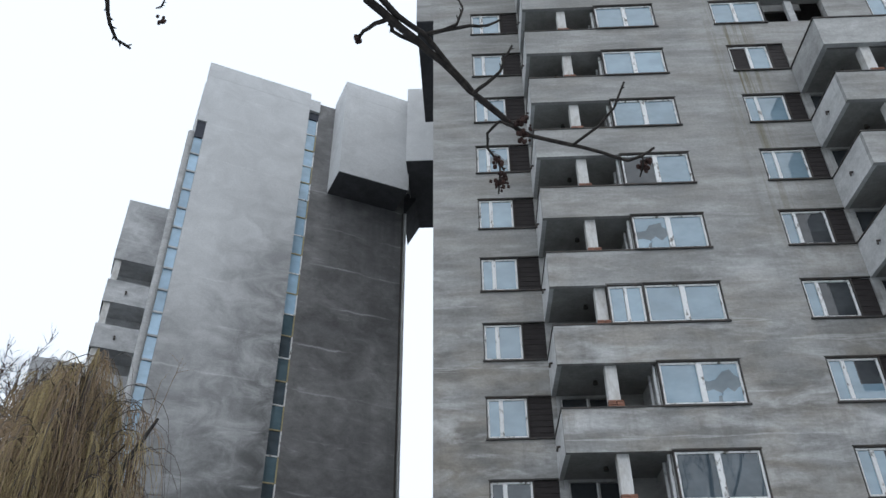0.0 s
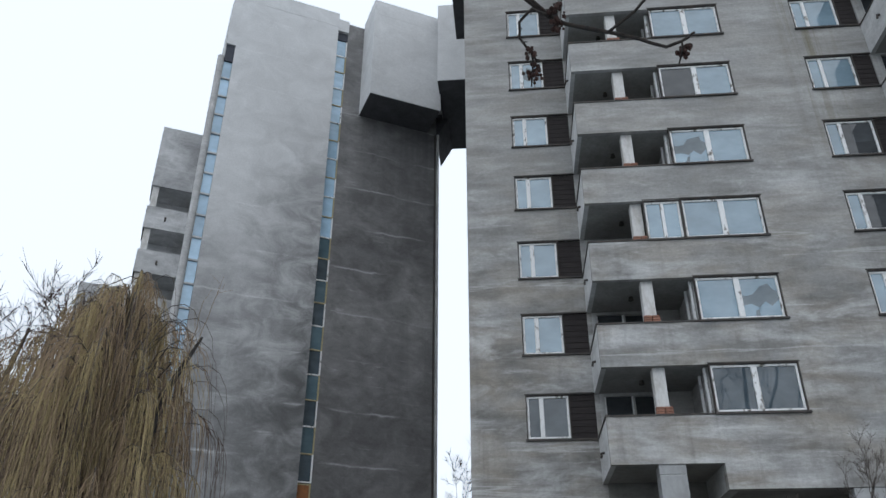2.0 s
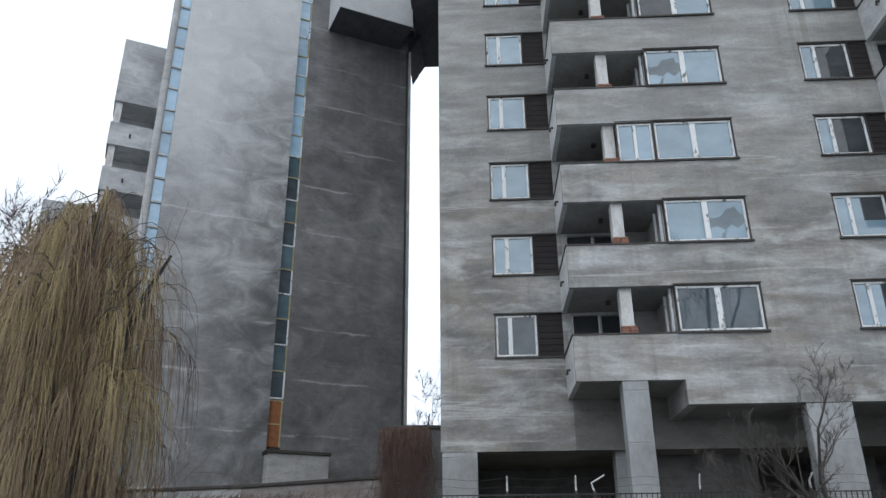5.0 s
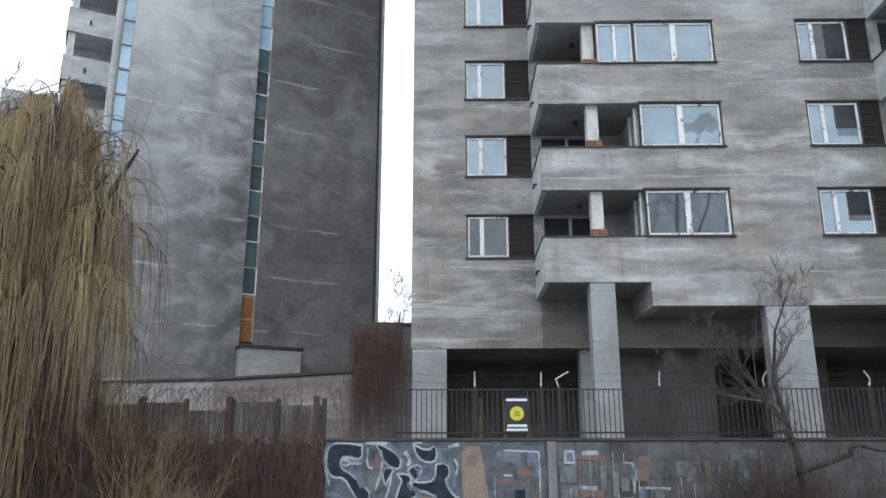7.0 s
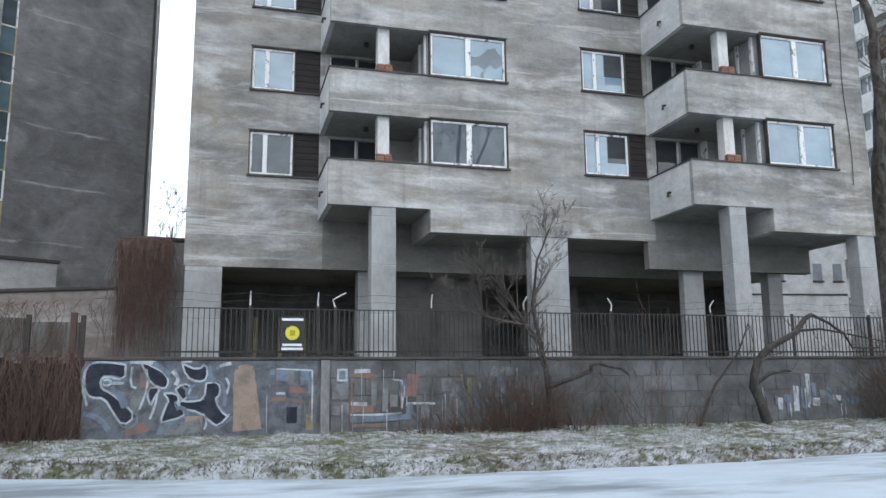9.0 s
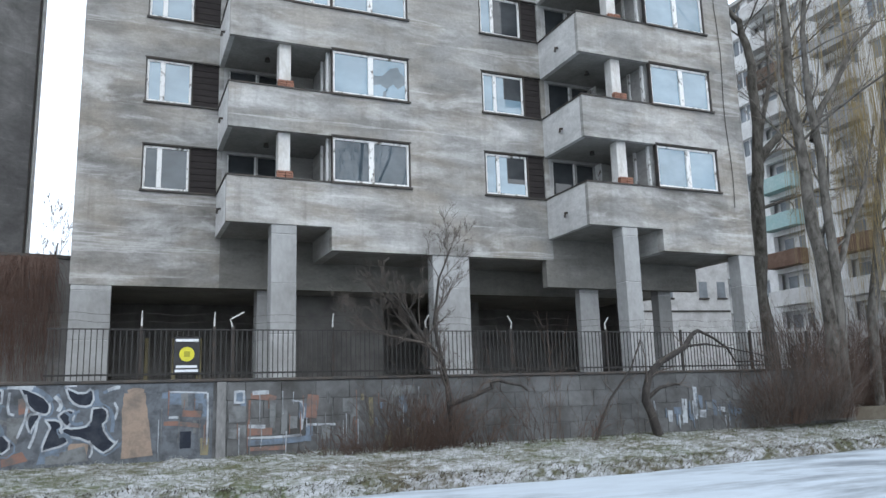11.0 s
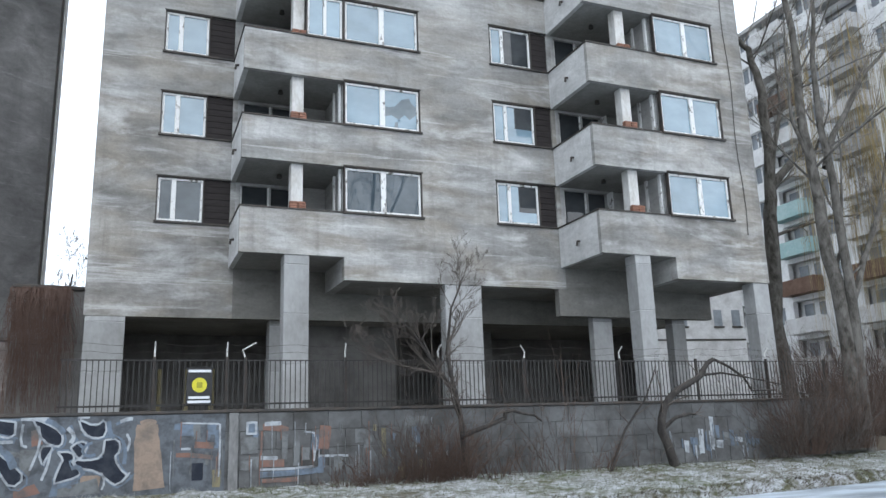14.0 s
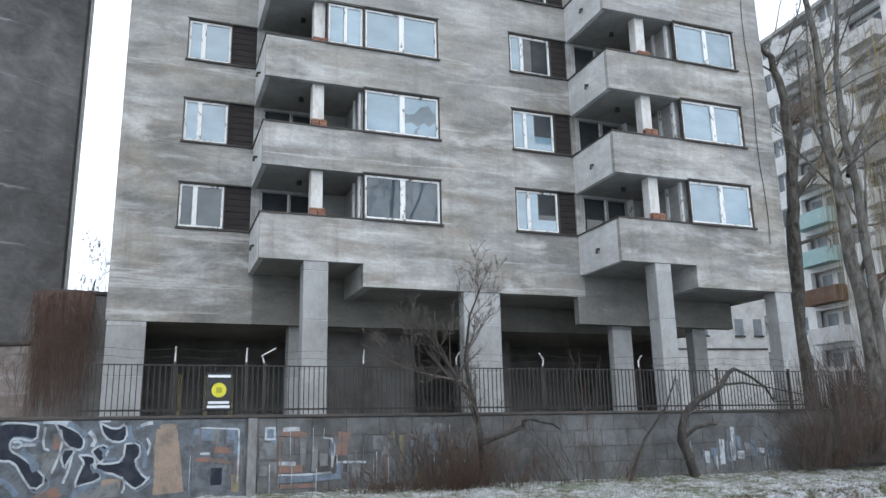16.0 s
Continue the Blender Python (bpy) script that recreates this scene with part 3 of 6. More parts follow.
for k in LEVELS:
    s = H * k
    broken1 = {5: (1,)}.get(k, ())
    window(0.45, 1.84, Y1, RAIL + s, HEAD + s, (0.35,), (GLASS_MID,) if k == 0 else (GLASS_BLUE,), 0.07, broken=broken1)
    shutter(1.84, XB1 + 0.02, Y1, RAIL + s, HEAD + s)
    g2 = (GLASS_DARK, GLASS_BLUE) if k == 4 else (GLASS_MID,) if k == 0 else (GLASS_BLUE,)
    window(XW2, 8.14, Y2, RAIL + s, HEAD + s, (0.5,), g2, 0.085, broken={1: (1,), 3: (0,)}.get(k, ()))
    balcony(XB1, XW2, Y2, Y1, s, k, 4.27, k == 2)
    if k < 7:
        window(10.7, 12.3, Y2, RAIL + s, HEAD + s, (0.48,) if k == 6 else (0.3,), (SHUTTER if k == 6 else GLASS_BLUE, GLASS_DARK if k in (2, 3) else GLASS_BLUE), 0.06)
        if k < 4:
            # a dark plate stands in for the unlit room past the second pane's blind
            in_block("dark_gap", boxes((11.55, 12.2, Y2 + 0.086, Y2 + 0.0895, RAIL + s + 0.45 + 0.12 * (k % 2), HEAD + s - 0.1)), GLASS_DARK, "thin dark plate standing in for the unlit room")
        shutter(12.3, XB2 + 0.02, Y2, RAIL + s, HEAD + s)
    else:
        window(10.5, 12.65, Y2, RAIL + s, HEAD + s, (0.45,), (GLASS_BLUE,), 0.07)
        in_block("recess_back", boxes((12.65, 15.2, Y2 + 1.5, Y2 + 1.6, RAIL - 0.3 + s, HEAD + 0.2 + s)), PLASTER_PALE)
        in_block("post", boxes((13.7, 14.0, Y2 + 0.1, Y2 + 0.29, RAIL + s, HEAD + s), bevel=0.01), COLUMN)
        window(17.0, 18.6, Y2, RAIL + s, HEAD + s, (0.5,), (GLASS_BLUE,), 0.07)
for k in range(N3):
    s = H * k
    window(XW4, 18.1, Y3, RAIL + s, HEAD + s, (0.52,), (GLASS_BLUE,), 0.085)
    balcony(XB2, XW4, Y3, Y2, s, k, 14.42)
# stone columns
for x0, x1, y0, y1, zt in ((-1.27, -0.2, Y1 + 0.01, Y1 + 0.6, 5.078), (3.9, 4.62, Y2 + 0.03, Y2 + 0.55, 6.62), (3.97, 4.7, Y1 + 0.32, Y1 + 0.9, 5.098), (8.81, 10.03, Y2 + 0.03, Y2 + 0.47, 5.928),
                           (14.11, 14.68, Y3 + 0.03, Y3 + 0.56, 6.62), (18.63, 19.27, Y3 + 0.03, Y3 + 0.54, 5.928), (14.2, 14.94, Y2 + 0.32, Y2 + 0.62, 5.948), (17.42, 17.97, Y2 + 0.32, Y2 + 0.72, 5.948)):
    c = in_block("column", boxes((x0 + 0.014, x1 - 0.014, y0 + 0.014, y1 - 0.014, 0.9, zt)), COLUMN, "square column clad in grey stone slabs")
    z, step = 0.9, 1.18
    while z < zt - 0.05:
        top = min(z + step, zt)
        part("stone_slab", boxes((x0, x1, y0, y1, z + 0.006, top - 0.006), bevel=0.012), STONE_SLAB, c)
        z, step = top, 1.42
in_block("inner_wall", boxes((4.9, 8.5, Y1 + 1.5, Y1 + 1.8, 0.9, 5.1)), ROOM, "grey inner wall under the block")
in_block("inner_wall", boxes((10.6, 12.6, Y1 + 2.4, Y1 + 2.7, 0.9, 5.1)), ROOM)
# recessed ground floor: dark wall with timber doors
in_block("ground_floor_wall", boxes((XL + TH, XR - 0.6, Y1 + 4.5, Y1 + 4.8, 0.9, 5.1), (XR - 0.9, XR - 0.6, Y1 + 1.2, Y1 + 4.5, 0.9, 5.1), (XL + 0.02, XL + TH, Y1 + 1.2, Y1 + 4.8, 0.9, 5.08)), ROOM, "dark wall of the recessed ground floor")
for x in (0.9, 1.75, 2.6):
    in_block("door_post", boxes((x, x + 0.16, Y1 + 4.3, Y1 + 4.499, 0.9, 3.9)), YELLOW_TRIM)

bm = bmesh.new()
tube(bm, [(18.62 + 0.05 * math.sin(i * 1.3), Y3 - 0.03, 7.5 + i * 0.9) for i in range(19)], [0.012] * 19, 4)
in_block("hanging_cable", bm, SILL, "thin dark cable hanging down the wall")

# ---- the rear tower, turned 27 degrees, and the bridge between the two ----
AT = pose(-16.82, 34.74, 0, 0, 0, 27.5)
tower = thing("rear_tower", "tall windowless grey concrete stair tower with a jutting box on top", "tower", at=AT)
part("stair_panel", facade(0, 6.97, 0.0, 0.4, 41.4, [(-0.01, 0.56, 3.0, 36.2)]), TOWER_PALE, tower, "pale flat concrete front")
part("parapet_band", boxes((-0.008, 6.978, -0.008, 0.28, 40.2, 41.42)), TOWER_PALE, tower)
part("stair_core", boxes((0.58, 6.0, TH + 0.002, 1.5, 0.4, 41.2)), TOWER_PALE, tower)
bm = bmesh.new()
tube(bm, [(-0.17, 0.22, z) for z in (0.4, 12.0, 24.0, 35.2)], [0.2] * 4, 16)
part("edge_column", bm, COLUMN, tower, "round pale grey edge column")
# dark blocks fill the strip heads; the recesses' shade is put into their colour
part("notch_filler", boxes((0.03, 0.555, 0.12, 0.3, 34.9, 36.19)), NOTCH_SHADE, tower, "dark filler block, recess shade put into its colour")
part("notch_filler", boxes((6.975, 7.715, 0.28, 0.41, 39.32, 39.95)), NOTCH_SHADE, tower, "dark filler block, recess shade put into its colour")
part("strip_head", boxes((6.975, 7.715, 0.06, 1.4, 39.955, 40.98)), TOWER_PALE, tower)
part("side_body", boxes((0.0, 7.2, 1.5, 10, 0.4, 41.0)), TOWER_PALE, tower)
part("damp_wall", boxes((7.72, 14.29, 0.3, 10.0, 0.4, 41.0)), TOWER_DARK, tower, "dark damp-stained plaster wall, box shade put into its colour")
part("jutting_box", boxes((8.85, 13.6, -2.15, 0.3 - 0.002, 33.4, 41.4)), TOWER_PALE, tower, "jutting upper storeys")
part("box_soffit", boxes((8.87, 13.58, -2.13, 0.29, 33.35, 33.398)), SHADE_DARK, tower, "underside of the jutting storeys, shade put into its dark colour")
part("box_band", boxes((8.842, 13.608, -2.158, -0.5, 40.2, 41.43)), TOWER_PALE, tower)
part("corner_trim", boxes((14.292, 14.42, 0.12, 0.38, 4, 33.3)), COLUMN, tower)
part("corner_strip", boxes((14.14, 14.22, 0.2, 0.298, 4, 33.3), bevel=0.02), SILL, tower, "dark strip beside the corner")
part("strip_lining", boxes((6.97, 7.72, 0.42, 0.5, 7.4, 40.5)), ROOM, tower)
for i in range(21):
    z = 9.9 + 1.4 * i
    st = part("strip_window", boxes((6.98, 7.71, 0.3, 0.4, z, z + 0.07), (7.64, 7.71, 0.26, 0.4, z + 0.07, z + 1.4), (6.98, 7.03, 0.3, 0.4, z + 0.07, z + 1.4)), YELLOW_TRIM if i % 2 else FRAME_WHITE, tower)
    part("pane", boxes((7.03, 7.64, 0.36, 0.38, z + 0.07, z + 1.4)), (GLASS_TEAL if i % 2 else GLASS_MID) if z < 23 else GLASS_SKY, st)
for i in range(22):
    z = 4.1 + 1.4 * i
    st = part("strip_window", boxes((0.04, 0.55, 0.14, 0.36, z, z + 0.1)), TOWER_WING, tower)
    part("pane", boxes((0.04, 0.55, 0.24, 0.26, z + 0.1, z + 1.4)), GLASS_SKY, st)
part("orange_board", boxes((6.98, 7.68, 0.3, 0.36, 7.5, 8.6)), ORANGE, tower, "orange board closing the window strip")
part("orange_board", boxes((6.98, 7.68, 0.3, 0.36, 8.66, 9.8)), ORANGE, tower, "orange board closing the window strip")
part("board_frame", boxes((6.98, 7.7, 0.27, 0.299, 9.78, 9.84), (6.98, 7.7, 0.27, 0.299, 8.6, 8.66), (7.62, 7.7, 0.27, 0.299, 7.5, 8.6), (7.62, 7.7, 0.27, 0.299, 8.66, 9.78)), YELLOW_TRIM, tower)
# balcony wing
part("wing_wall", boxes((-2.45, 0.0, 4.3, 9.8, 0.4, 30.5)), TOWER_WING, tower)
part("wing_top", boxes((-2.6, -0.01, 2.4, 4.3, 26.4, 30.6)), TOWER_WING, tower)
for k in range(9):
    z = 23.6 - 2.8 * k
    wb = part("wing_balcony", boxes((-2.6, -0.01, 2.4, 2.55, z, z + 1.4), (-2.6, -2.45, 2.55, 4.3, z, z + 1.4), (-2.6, -0.01, 2.55, 4.298, z, z + 0.2)), TOWER_WING, tower, "balcony with solid parapet")
    part("post", boxes((-2.5, -2.15, 2.56, 2.8, z + 1.4, z + 2.8)), POST_WHITE, wb)
    bm = bmesh.new()
    tube(bm, [(-1.5, 2.5, z + 0.75), (-1.5, 2.28, z + 0.72), (-1.5, 2.25, z + 0.5)], [0.06, 0.06, 0.05], 6)
    part("drain_stub", bm, IRON, wb, "short rusty drain pipe")
part("lower_wing", boxes((-5.2, -2.61, 4.0, 9.8, 0.4, 20.4)), TOWER_WING, tower, "lower balcony wing")
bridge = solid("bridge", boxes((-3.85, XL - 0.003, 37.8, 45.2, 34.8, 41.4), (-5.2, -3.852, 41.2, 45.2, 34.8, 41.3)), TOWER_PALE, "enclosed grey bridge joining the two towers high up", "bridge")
part("bridge_soffit", boxes((-3.83, XL - 0.01, 37.82, 45.18, 34.75, 34.798), (-5.18, -3.852, 41.22, 45.18, 34.75, 34.798)), SHADE_DARK, bridge, "bridge underside, shade put into its dark colour")

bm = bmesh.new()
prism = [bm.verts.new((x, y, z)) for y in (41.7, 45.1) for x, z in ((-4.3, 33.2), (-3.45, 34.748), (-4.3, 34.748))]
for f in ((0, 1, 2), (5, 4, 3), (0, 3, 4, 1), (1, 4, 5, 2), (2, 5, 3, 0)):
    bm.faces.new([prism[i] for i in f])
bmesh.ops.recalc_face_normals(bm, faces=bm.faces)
# the bracket's shade, too, is put into its dark colour
part("bracket", bm, SHADE_DARK, bridge, "dark sloped bracket")

# ---- ground ----
def frosted(name):
    """Short winter turf under thin snow: white drifts, dead straw, green where the snow is thin, dark soil between."""
    m, n, l, bs = nodes_of(name)
    v = coords(n, l, (0.8, 1.2, 1))
    clump = noise_tex(n, l, v, 6.0, 7, 0.65, 0.4)
    drift = noise_tex(n, l, v, 0.9, 5, 0.6, 0.3)
    where = noise_tex(n, l, v, 0.35, 3, 0.5, 0.2)
    fine = noise_tex(n, l, v, 26.0, 5, 0.7)
    sod = mix(n, l, (0.085, 0.075, 0.05), (0.075, 0.095, 0.045), ramp(n, l, where, ((0.40, 0.0), (0.62, 1.0))))
    sod = mix(n, l, sod, (0.16, 0.14, 0.10), ramp(n, l, fine, ((0.45, 0.0), (0.7, 0.8))))
    add = n.new("ShaderNodeMath")
    add.operation = "MULTIPLY_ADD"
    l.new(drift, add.inputs[0])
    add.inputs[1].default_value = 0.75
    l.new(clump, add.inputs[2])
    c = mix(n, l, sod, (0.40, 0.415, 0.43), ramp(n, l, add.outputs[0], ((0.76, 0.0), (1.04, 1.0))))
    l.new(c, bs.inputs["Base Color"])
    bs.inputs["Roughness"].default_value = 0.95
    bs.inputs["Specular IOR Level"].default_value = 0.2
    bump(n, l, bs, clump, 1.0, 0.03)
    return m


def ground_height(x, y):
    """Ice basin around the viewer's bank, a far bank that rises to the wall."""
    edge = bank_edge(x)
    if y < edge:
        return -0.25
    t = min(1, (y - edge) / 0.32)
    u = min(1, max(0, (y - edge) / max(0.4, 17.6 - edge)))
    return -0.25 + 0.45 * t + 0.32 * u


def bank_edge(x):
    if x < 3:
        e = 13.5 + max(0, 2.2 - x) * 0.32 + 0.02 * max(0, -x) ** 2
    else:
        e = 13.5 + max(0, x - 10) * 0.14
    return e + 0.1 * noise.noise((x * 0.7, 3.1, 0)) + 0.05 * noise.noise((x * 2.3, 7.7, 0))


SNOWY = frosted("frosted_grass")
EARTH = worn("winter_earth", (0.10, 0.085, 0.065), (0.17, 0.16, 0.13), size=0.8, rough=0.95, relief=0.6)
ICE = worn("snowy_ice", (0.50, 0.565, 0.63), (0.22, 0.25, 0.28), (0.35, 1.0, 1), 0.5, 0.5, relief=0.05, edge=(0.48, 0.62))


def grid_mesh(xs, ys, fn):
    bm = bmesh.new()
    vs = [[bm.verts.new((x, y, fn(x, y))) for x in xs] for y in ys]
    for j in range(len(ys) - 1):
        for i in range(len(xs) - 1):
            bm.faces.new((vs[j][i], vs[j][i + 1], vs[j + 1][i + 1], vs[j + 1][i]))
    return bm


def steps(a, b, n):
    return [a + (b - a) * i / n for i in range(n + 1)]


xs = [-900, -300, -100, -50] + steps(-30, 34, 420) + [45, 60, 100, 300, 900]
ys = [-900, -300, -100, -40, -15, -5, 0, 1.1, 1.6, 6, 10] + steps(12, 19, 84) + [22, 26, 34, 50, 80, 200, 900]


def full_height(x, y):
    if y < 1.2:
        return 0.1 + 0.03 * noise.noise((x, y, 4))
    if y > 17.6:
        return 0.5 + 0.25 * min(1, (y - 17.6) / 3)
    return ground_height(x, y) + 0.07 * noise.noise((x * 1.7, y * 1.7, 0)) + 0.045 * noise.noise((x * 5, y * 5, 2))


solid("ground", grid_mesh(xs, ys, full_height), SNOWY, "frosted rough grass bank rising from the ice", "ground", kind="structure")
solid("ice", boxes((-70, 70, 1.0, 19.5, -0.12, 0.0)), ICE, "frozen canal covered with thin snow", "ice", kind="structure")
solid("terrace_ground", boxes((-30, 40, 18.0, 60, 0.3, 0.95)), EARTH, "bare earth behind the wall", "ground", kind="structure")
# ---- garden wall of concrete blocks, with painted patches ----
BLOCK = worn("wall_block", (0.14, 0.143, 0.146), (0.066, 0.065, 0.063), size=1.1, rough=0.92, relief=0.5, world_space=True, by_object=0.12)
MORTAR = worn("wall_core", (0.17, 0.17, 0.17), (0.10, 0.10, 0.098), size=3, rough=0.95)
WY = 17.7
garden = tagged(new("garden_wall", mesh_of("garden_wall", boxes((-2.84, 21.0, WY + 0.02, WY + 0.28, 0.2, 2.13)), MORTAR)), "long low wall of grey concrete blocks, painted in places", "wall", kind="structure")
part("coping", boxes((-2.87, 21.03, WY - 0.05, WY + 0.33, 2.132, 2.2), bevel=0.012), SILL, garden, "dark wall coping")
block_mesh = [mesh_of("block", boxes((0.004, w - 0.004, 0, 0.03, 0.004, 0.396), bevel=0.006), BLOCK) for w in (0.79, 0.4)]
for row in range(5):
    x, z = -2.84, 0.12 + 0.4 * row
    half = row % 2
    while x < 20.95:
        w = 0.4 if half else 0.79
        o = part("block", block_mesh[1 if half else 0], BLOCK, garden)
        o.location = (x, WY - 0.01 + random.uniform(-0.004, 0.004), z)
        x += w
        half = False
        if x + 0.79 > 20.95 and x < 20.95:
            half = x + 0.79 > 21.2
# narrow pier in the wall
part("pier", boxes((2.07, 2.27, WY - 0.07, WY - 0.022, 0.4, 2.125), bevel=0.01), worn("pier_stone", (0.24, 0.24, 0.24), (0.12, 0.12, 0.118), (1, 1, 0.4), 3, 0.9), garden, "narrow grey pier")


def paint(name, colour, other=None):
    return worn(name, colour, other or tuple(c * 0.55 for c in colour), size=3.5, rough=0.85, relief=0.1, edge=(0.44, 0.66))


P_BLACK, P_WHITE = paint("black_spray", (0.016, 0.02, 0.031), (0.038, 0.044, 0.056)), paint("white_spray", (0.40, 0.43, 0.46), (0.15, 0.16, 0.17))
P_BLUE, P_ORANGE = paint("blue_spray", (0.15, 0.19, 0.245), (0.09, 0.10, 0.11)), paint("orange_spray", (0.215, 0.125, 0.10), (0.12, 0.108, 0.102))
P_PEACH, P_GREY = paint("peach_spray", (0.28, 0.215, 0.17), (0.17, 0.14, 0.12)), paint("grey_spray", (0.17, 0.178, 0.182), (0.085, 0.085, 0.085))
P_OCHRE = paint("ochre_spray", (0.22, 0.195, 0.12), (0.15, 0.14, 0.11))


def stroke(pts, width, y, thick=0.003, taper=1.0):
    """A sprayed band along (x, z) points, as a thin layer on the wall's face."""
    bm = bmesh.new()
    # round the corners once
    sm = [pts[0]]
    for (ax, az), (bx, bz) in zip(pts, pts[1:]):
        sm += [(ax * 0.72 + bx * 0.28, az * 0.72 + bz * 0.28), (ax * 0.28 + bx * 0.72, az * 0.28 + bz * 0.72)]
    sm.append(pts[-1])
    rows = []
    for i, (x, z) in enumerate(sm):
        a, b = sm[max(i - 1, 0)], sm[min(i + 1, len(sm) - 1)]
        d = Vector((b[0] - a[0], b[1] - a[1]))
        d = d.normalized() if d.length > 1e-6 else Vector((1, 0))
        w = width / 2 * (1 + (taper - 1) * i / (len(sm) - 1)) * random.uniform(0.9, 1.1)
        n = Vector((-d.y, d.x)) * w
        rows.append([bm.verts.new((x + n.x, y - thick, min(2.125, z + n.y))), bm.verts.new((x - n.x, y - thick, z - n.y)), bm.verts.new((x - n.x, y + 0.01, z - n.y)), bm.verts.new((x + n.x, y + 0.01, min(2.125, z + n.y)))])
    for r, s in zip(rows, rows[1:]):
        for k in range(4):
            bm.faces.new((r[k], r[(k + 1) % 4], s[(k + 1) % 4], s[k]))
    bmesh.ops.recalc_face_normals(bm, faces=bm.faces)
    return bm


WF = WY - 0.018     # just proud of the blocks
art = thing("wall_painting", "faded spray painting, bold black shapes with white edges, orange patches", "graffiti", at=pose(-0.4, WF, 0.5))
ART_INV = art.matrix_basis.inverted()


STROKES = []      # each coat lies a hair above the one before


def spray(pts, width, m, lift, taper=1.0):
    STROKES.append(m)
    lift += 0.00002 * len(STROKES)
    part("paint_stroke", stroke(pts, width, WF - lift, 0.003, taper), m, art).matrix_parent_inverse = ART_INV


part("ground_coat", boxes((-2.84, 2.0, WF - 0.004, WF + 0.01, 0.42, 2.12)), paint("ground_coat", (0.12, 0.132, 0.148), (0.058, 0.062, 0.067)), art, "pale blue-grey ground coat").matrix_parent_inverse = ART_INV

def plate(pts, m, lift):
    """A filled, angular patch of paint."""
    bm = bmesh.new()
    front, back = [[bm.verts.new((x, WF - d, z)) for x, z in pts] for d in (lift, lift - 0.003)]
    bm.faces.new(front)
    bm.faces.new(back[::-1])
    for k in range(len(pts)):
        bm.faces.new((front[k - 1], back[k - 1], back[k], front[k]))
    bmesh.ops.recalc_face_normals(bm, faces=bm.faces)
    part("paint_patch", bm, m, art).matrix_parent_inverse = ART_INV


LETTERS = (
    [(-2.05, 2.02), (-2.4, 2.09), (-2.66, 2.07), (-2.78, 1.96), (-2.81, 1.74), (-2.77, 1.5), (-2.66, 1.37), (-2.41, 1.37), (-2.24, 1.08), (-2.04, 0.8), (-1.81, 1.0), (-2.04, 1.24), (-2.31, 1.47), (-2.47, 1.54), (-2.51, 1.7), (-2.42, 1.8), (-2.05, 1.7)],
    [(-1.73, 2.09), (-1.51, 2.01), (-1.21, 1.83), (-1.17, 1.63), (-1.27, 1.53), (-1.52, 1.66), (-1.64, 1.92)],
    [(-1.52, 1.55), (-1.31, 1.56), (-1.46, 1.31), (-1.49, 1.16), (-1.58, 1.42)],
    [(-1.24, 1.42), (-1.0, 1.42), (-0.93, 1.3), (-0.99, 1.21), (-0.79, 1.04), (-0.89, 0.93), (-1.16, 0.87), (-1.29, 0.83), (-1.18, 1.19), (-1.13, 1.28)],
    [(-0.89, 2.06), (-0.58, 1.91), (-0.41, 2.07), (-0.37, 1.74), (-0.57, 1.67), (-0.8, 1.79)],
    [(-0.39, 1.62), (-0.14, 1.64), (-0.09, 1.4), (-0.22, 1.28), (0.02, 0.92), (0.13, 1.01), (-0.11, 0.75), (-0.25, 0.81), (-0.46, 1.03), (-0.88, 1.12), (-0.91, 1.28), (-0.69, 1.24), (-0.41, 1.29)],
    [(-1.01, 1.51), (-0.87, 1.63), (-0.7, 1.58), (-0.8, 1.3), (-0.89, 1.32)])
for i, pts in enumerate(LETTERS):
    ox, oz = sum(p[0] for p in pts) / len(pts), sum(p[1] for p in pts) / len(pts)
    pts = [(ox + (x - ox) * 1.05, min(2.1, oz + (z - oz) * 1.05)) for x, z in pts]
    plate(pts, P_BLACK, 0.013 + 0.0001 * i)
    spray(pts + [pts[0]], 0.042, P_WHITE, 0.0165 + 0.0002 * i)
    # a fainter second edge, blue-grey
    mx, mz = sum(p[0] for p in pts) / len(pts), sum(p[1] for p in pts) / len(pts)
    spray([(mx + (x - mx) * 1.16 + 0.01, min(2.08, mz + (z - mz) * 1.12)) for x, z in pts], 0.035, P_BLUE, 0.0105 + 0.0001 * i)
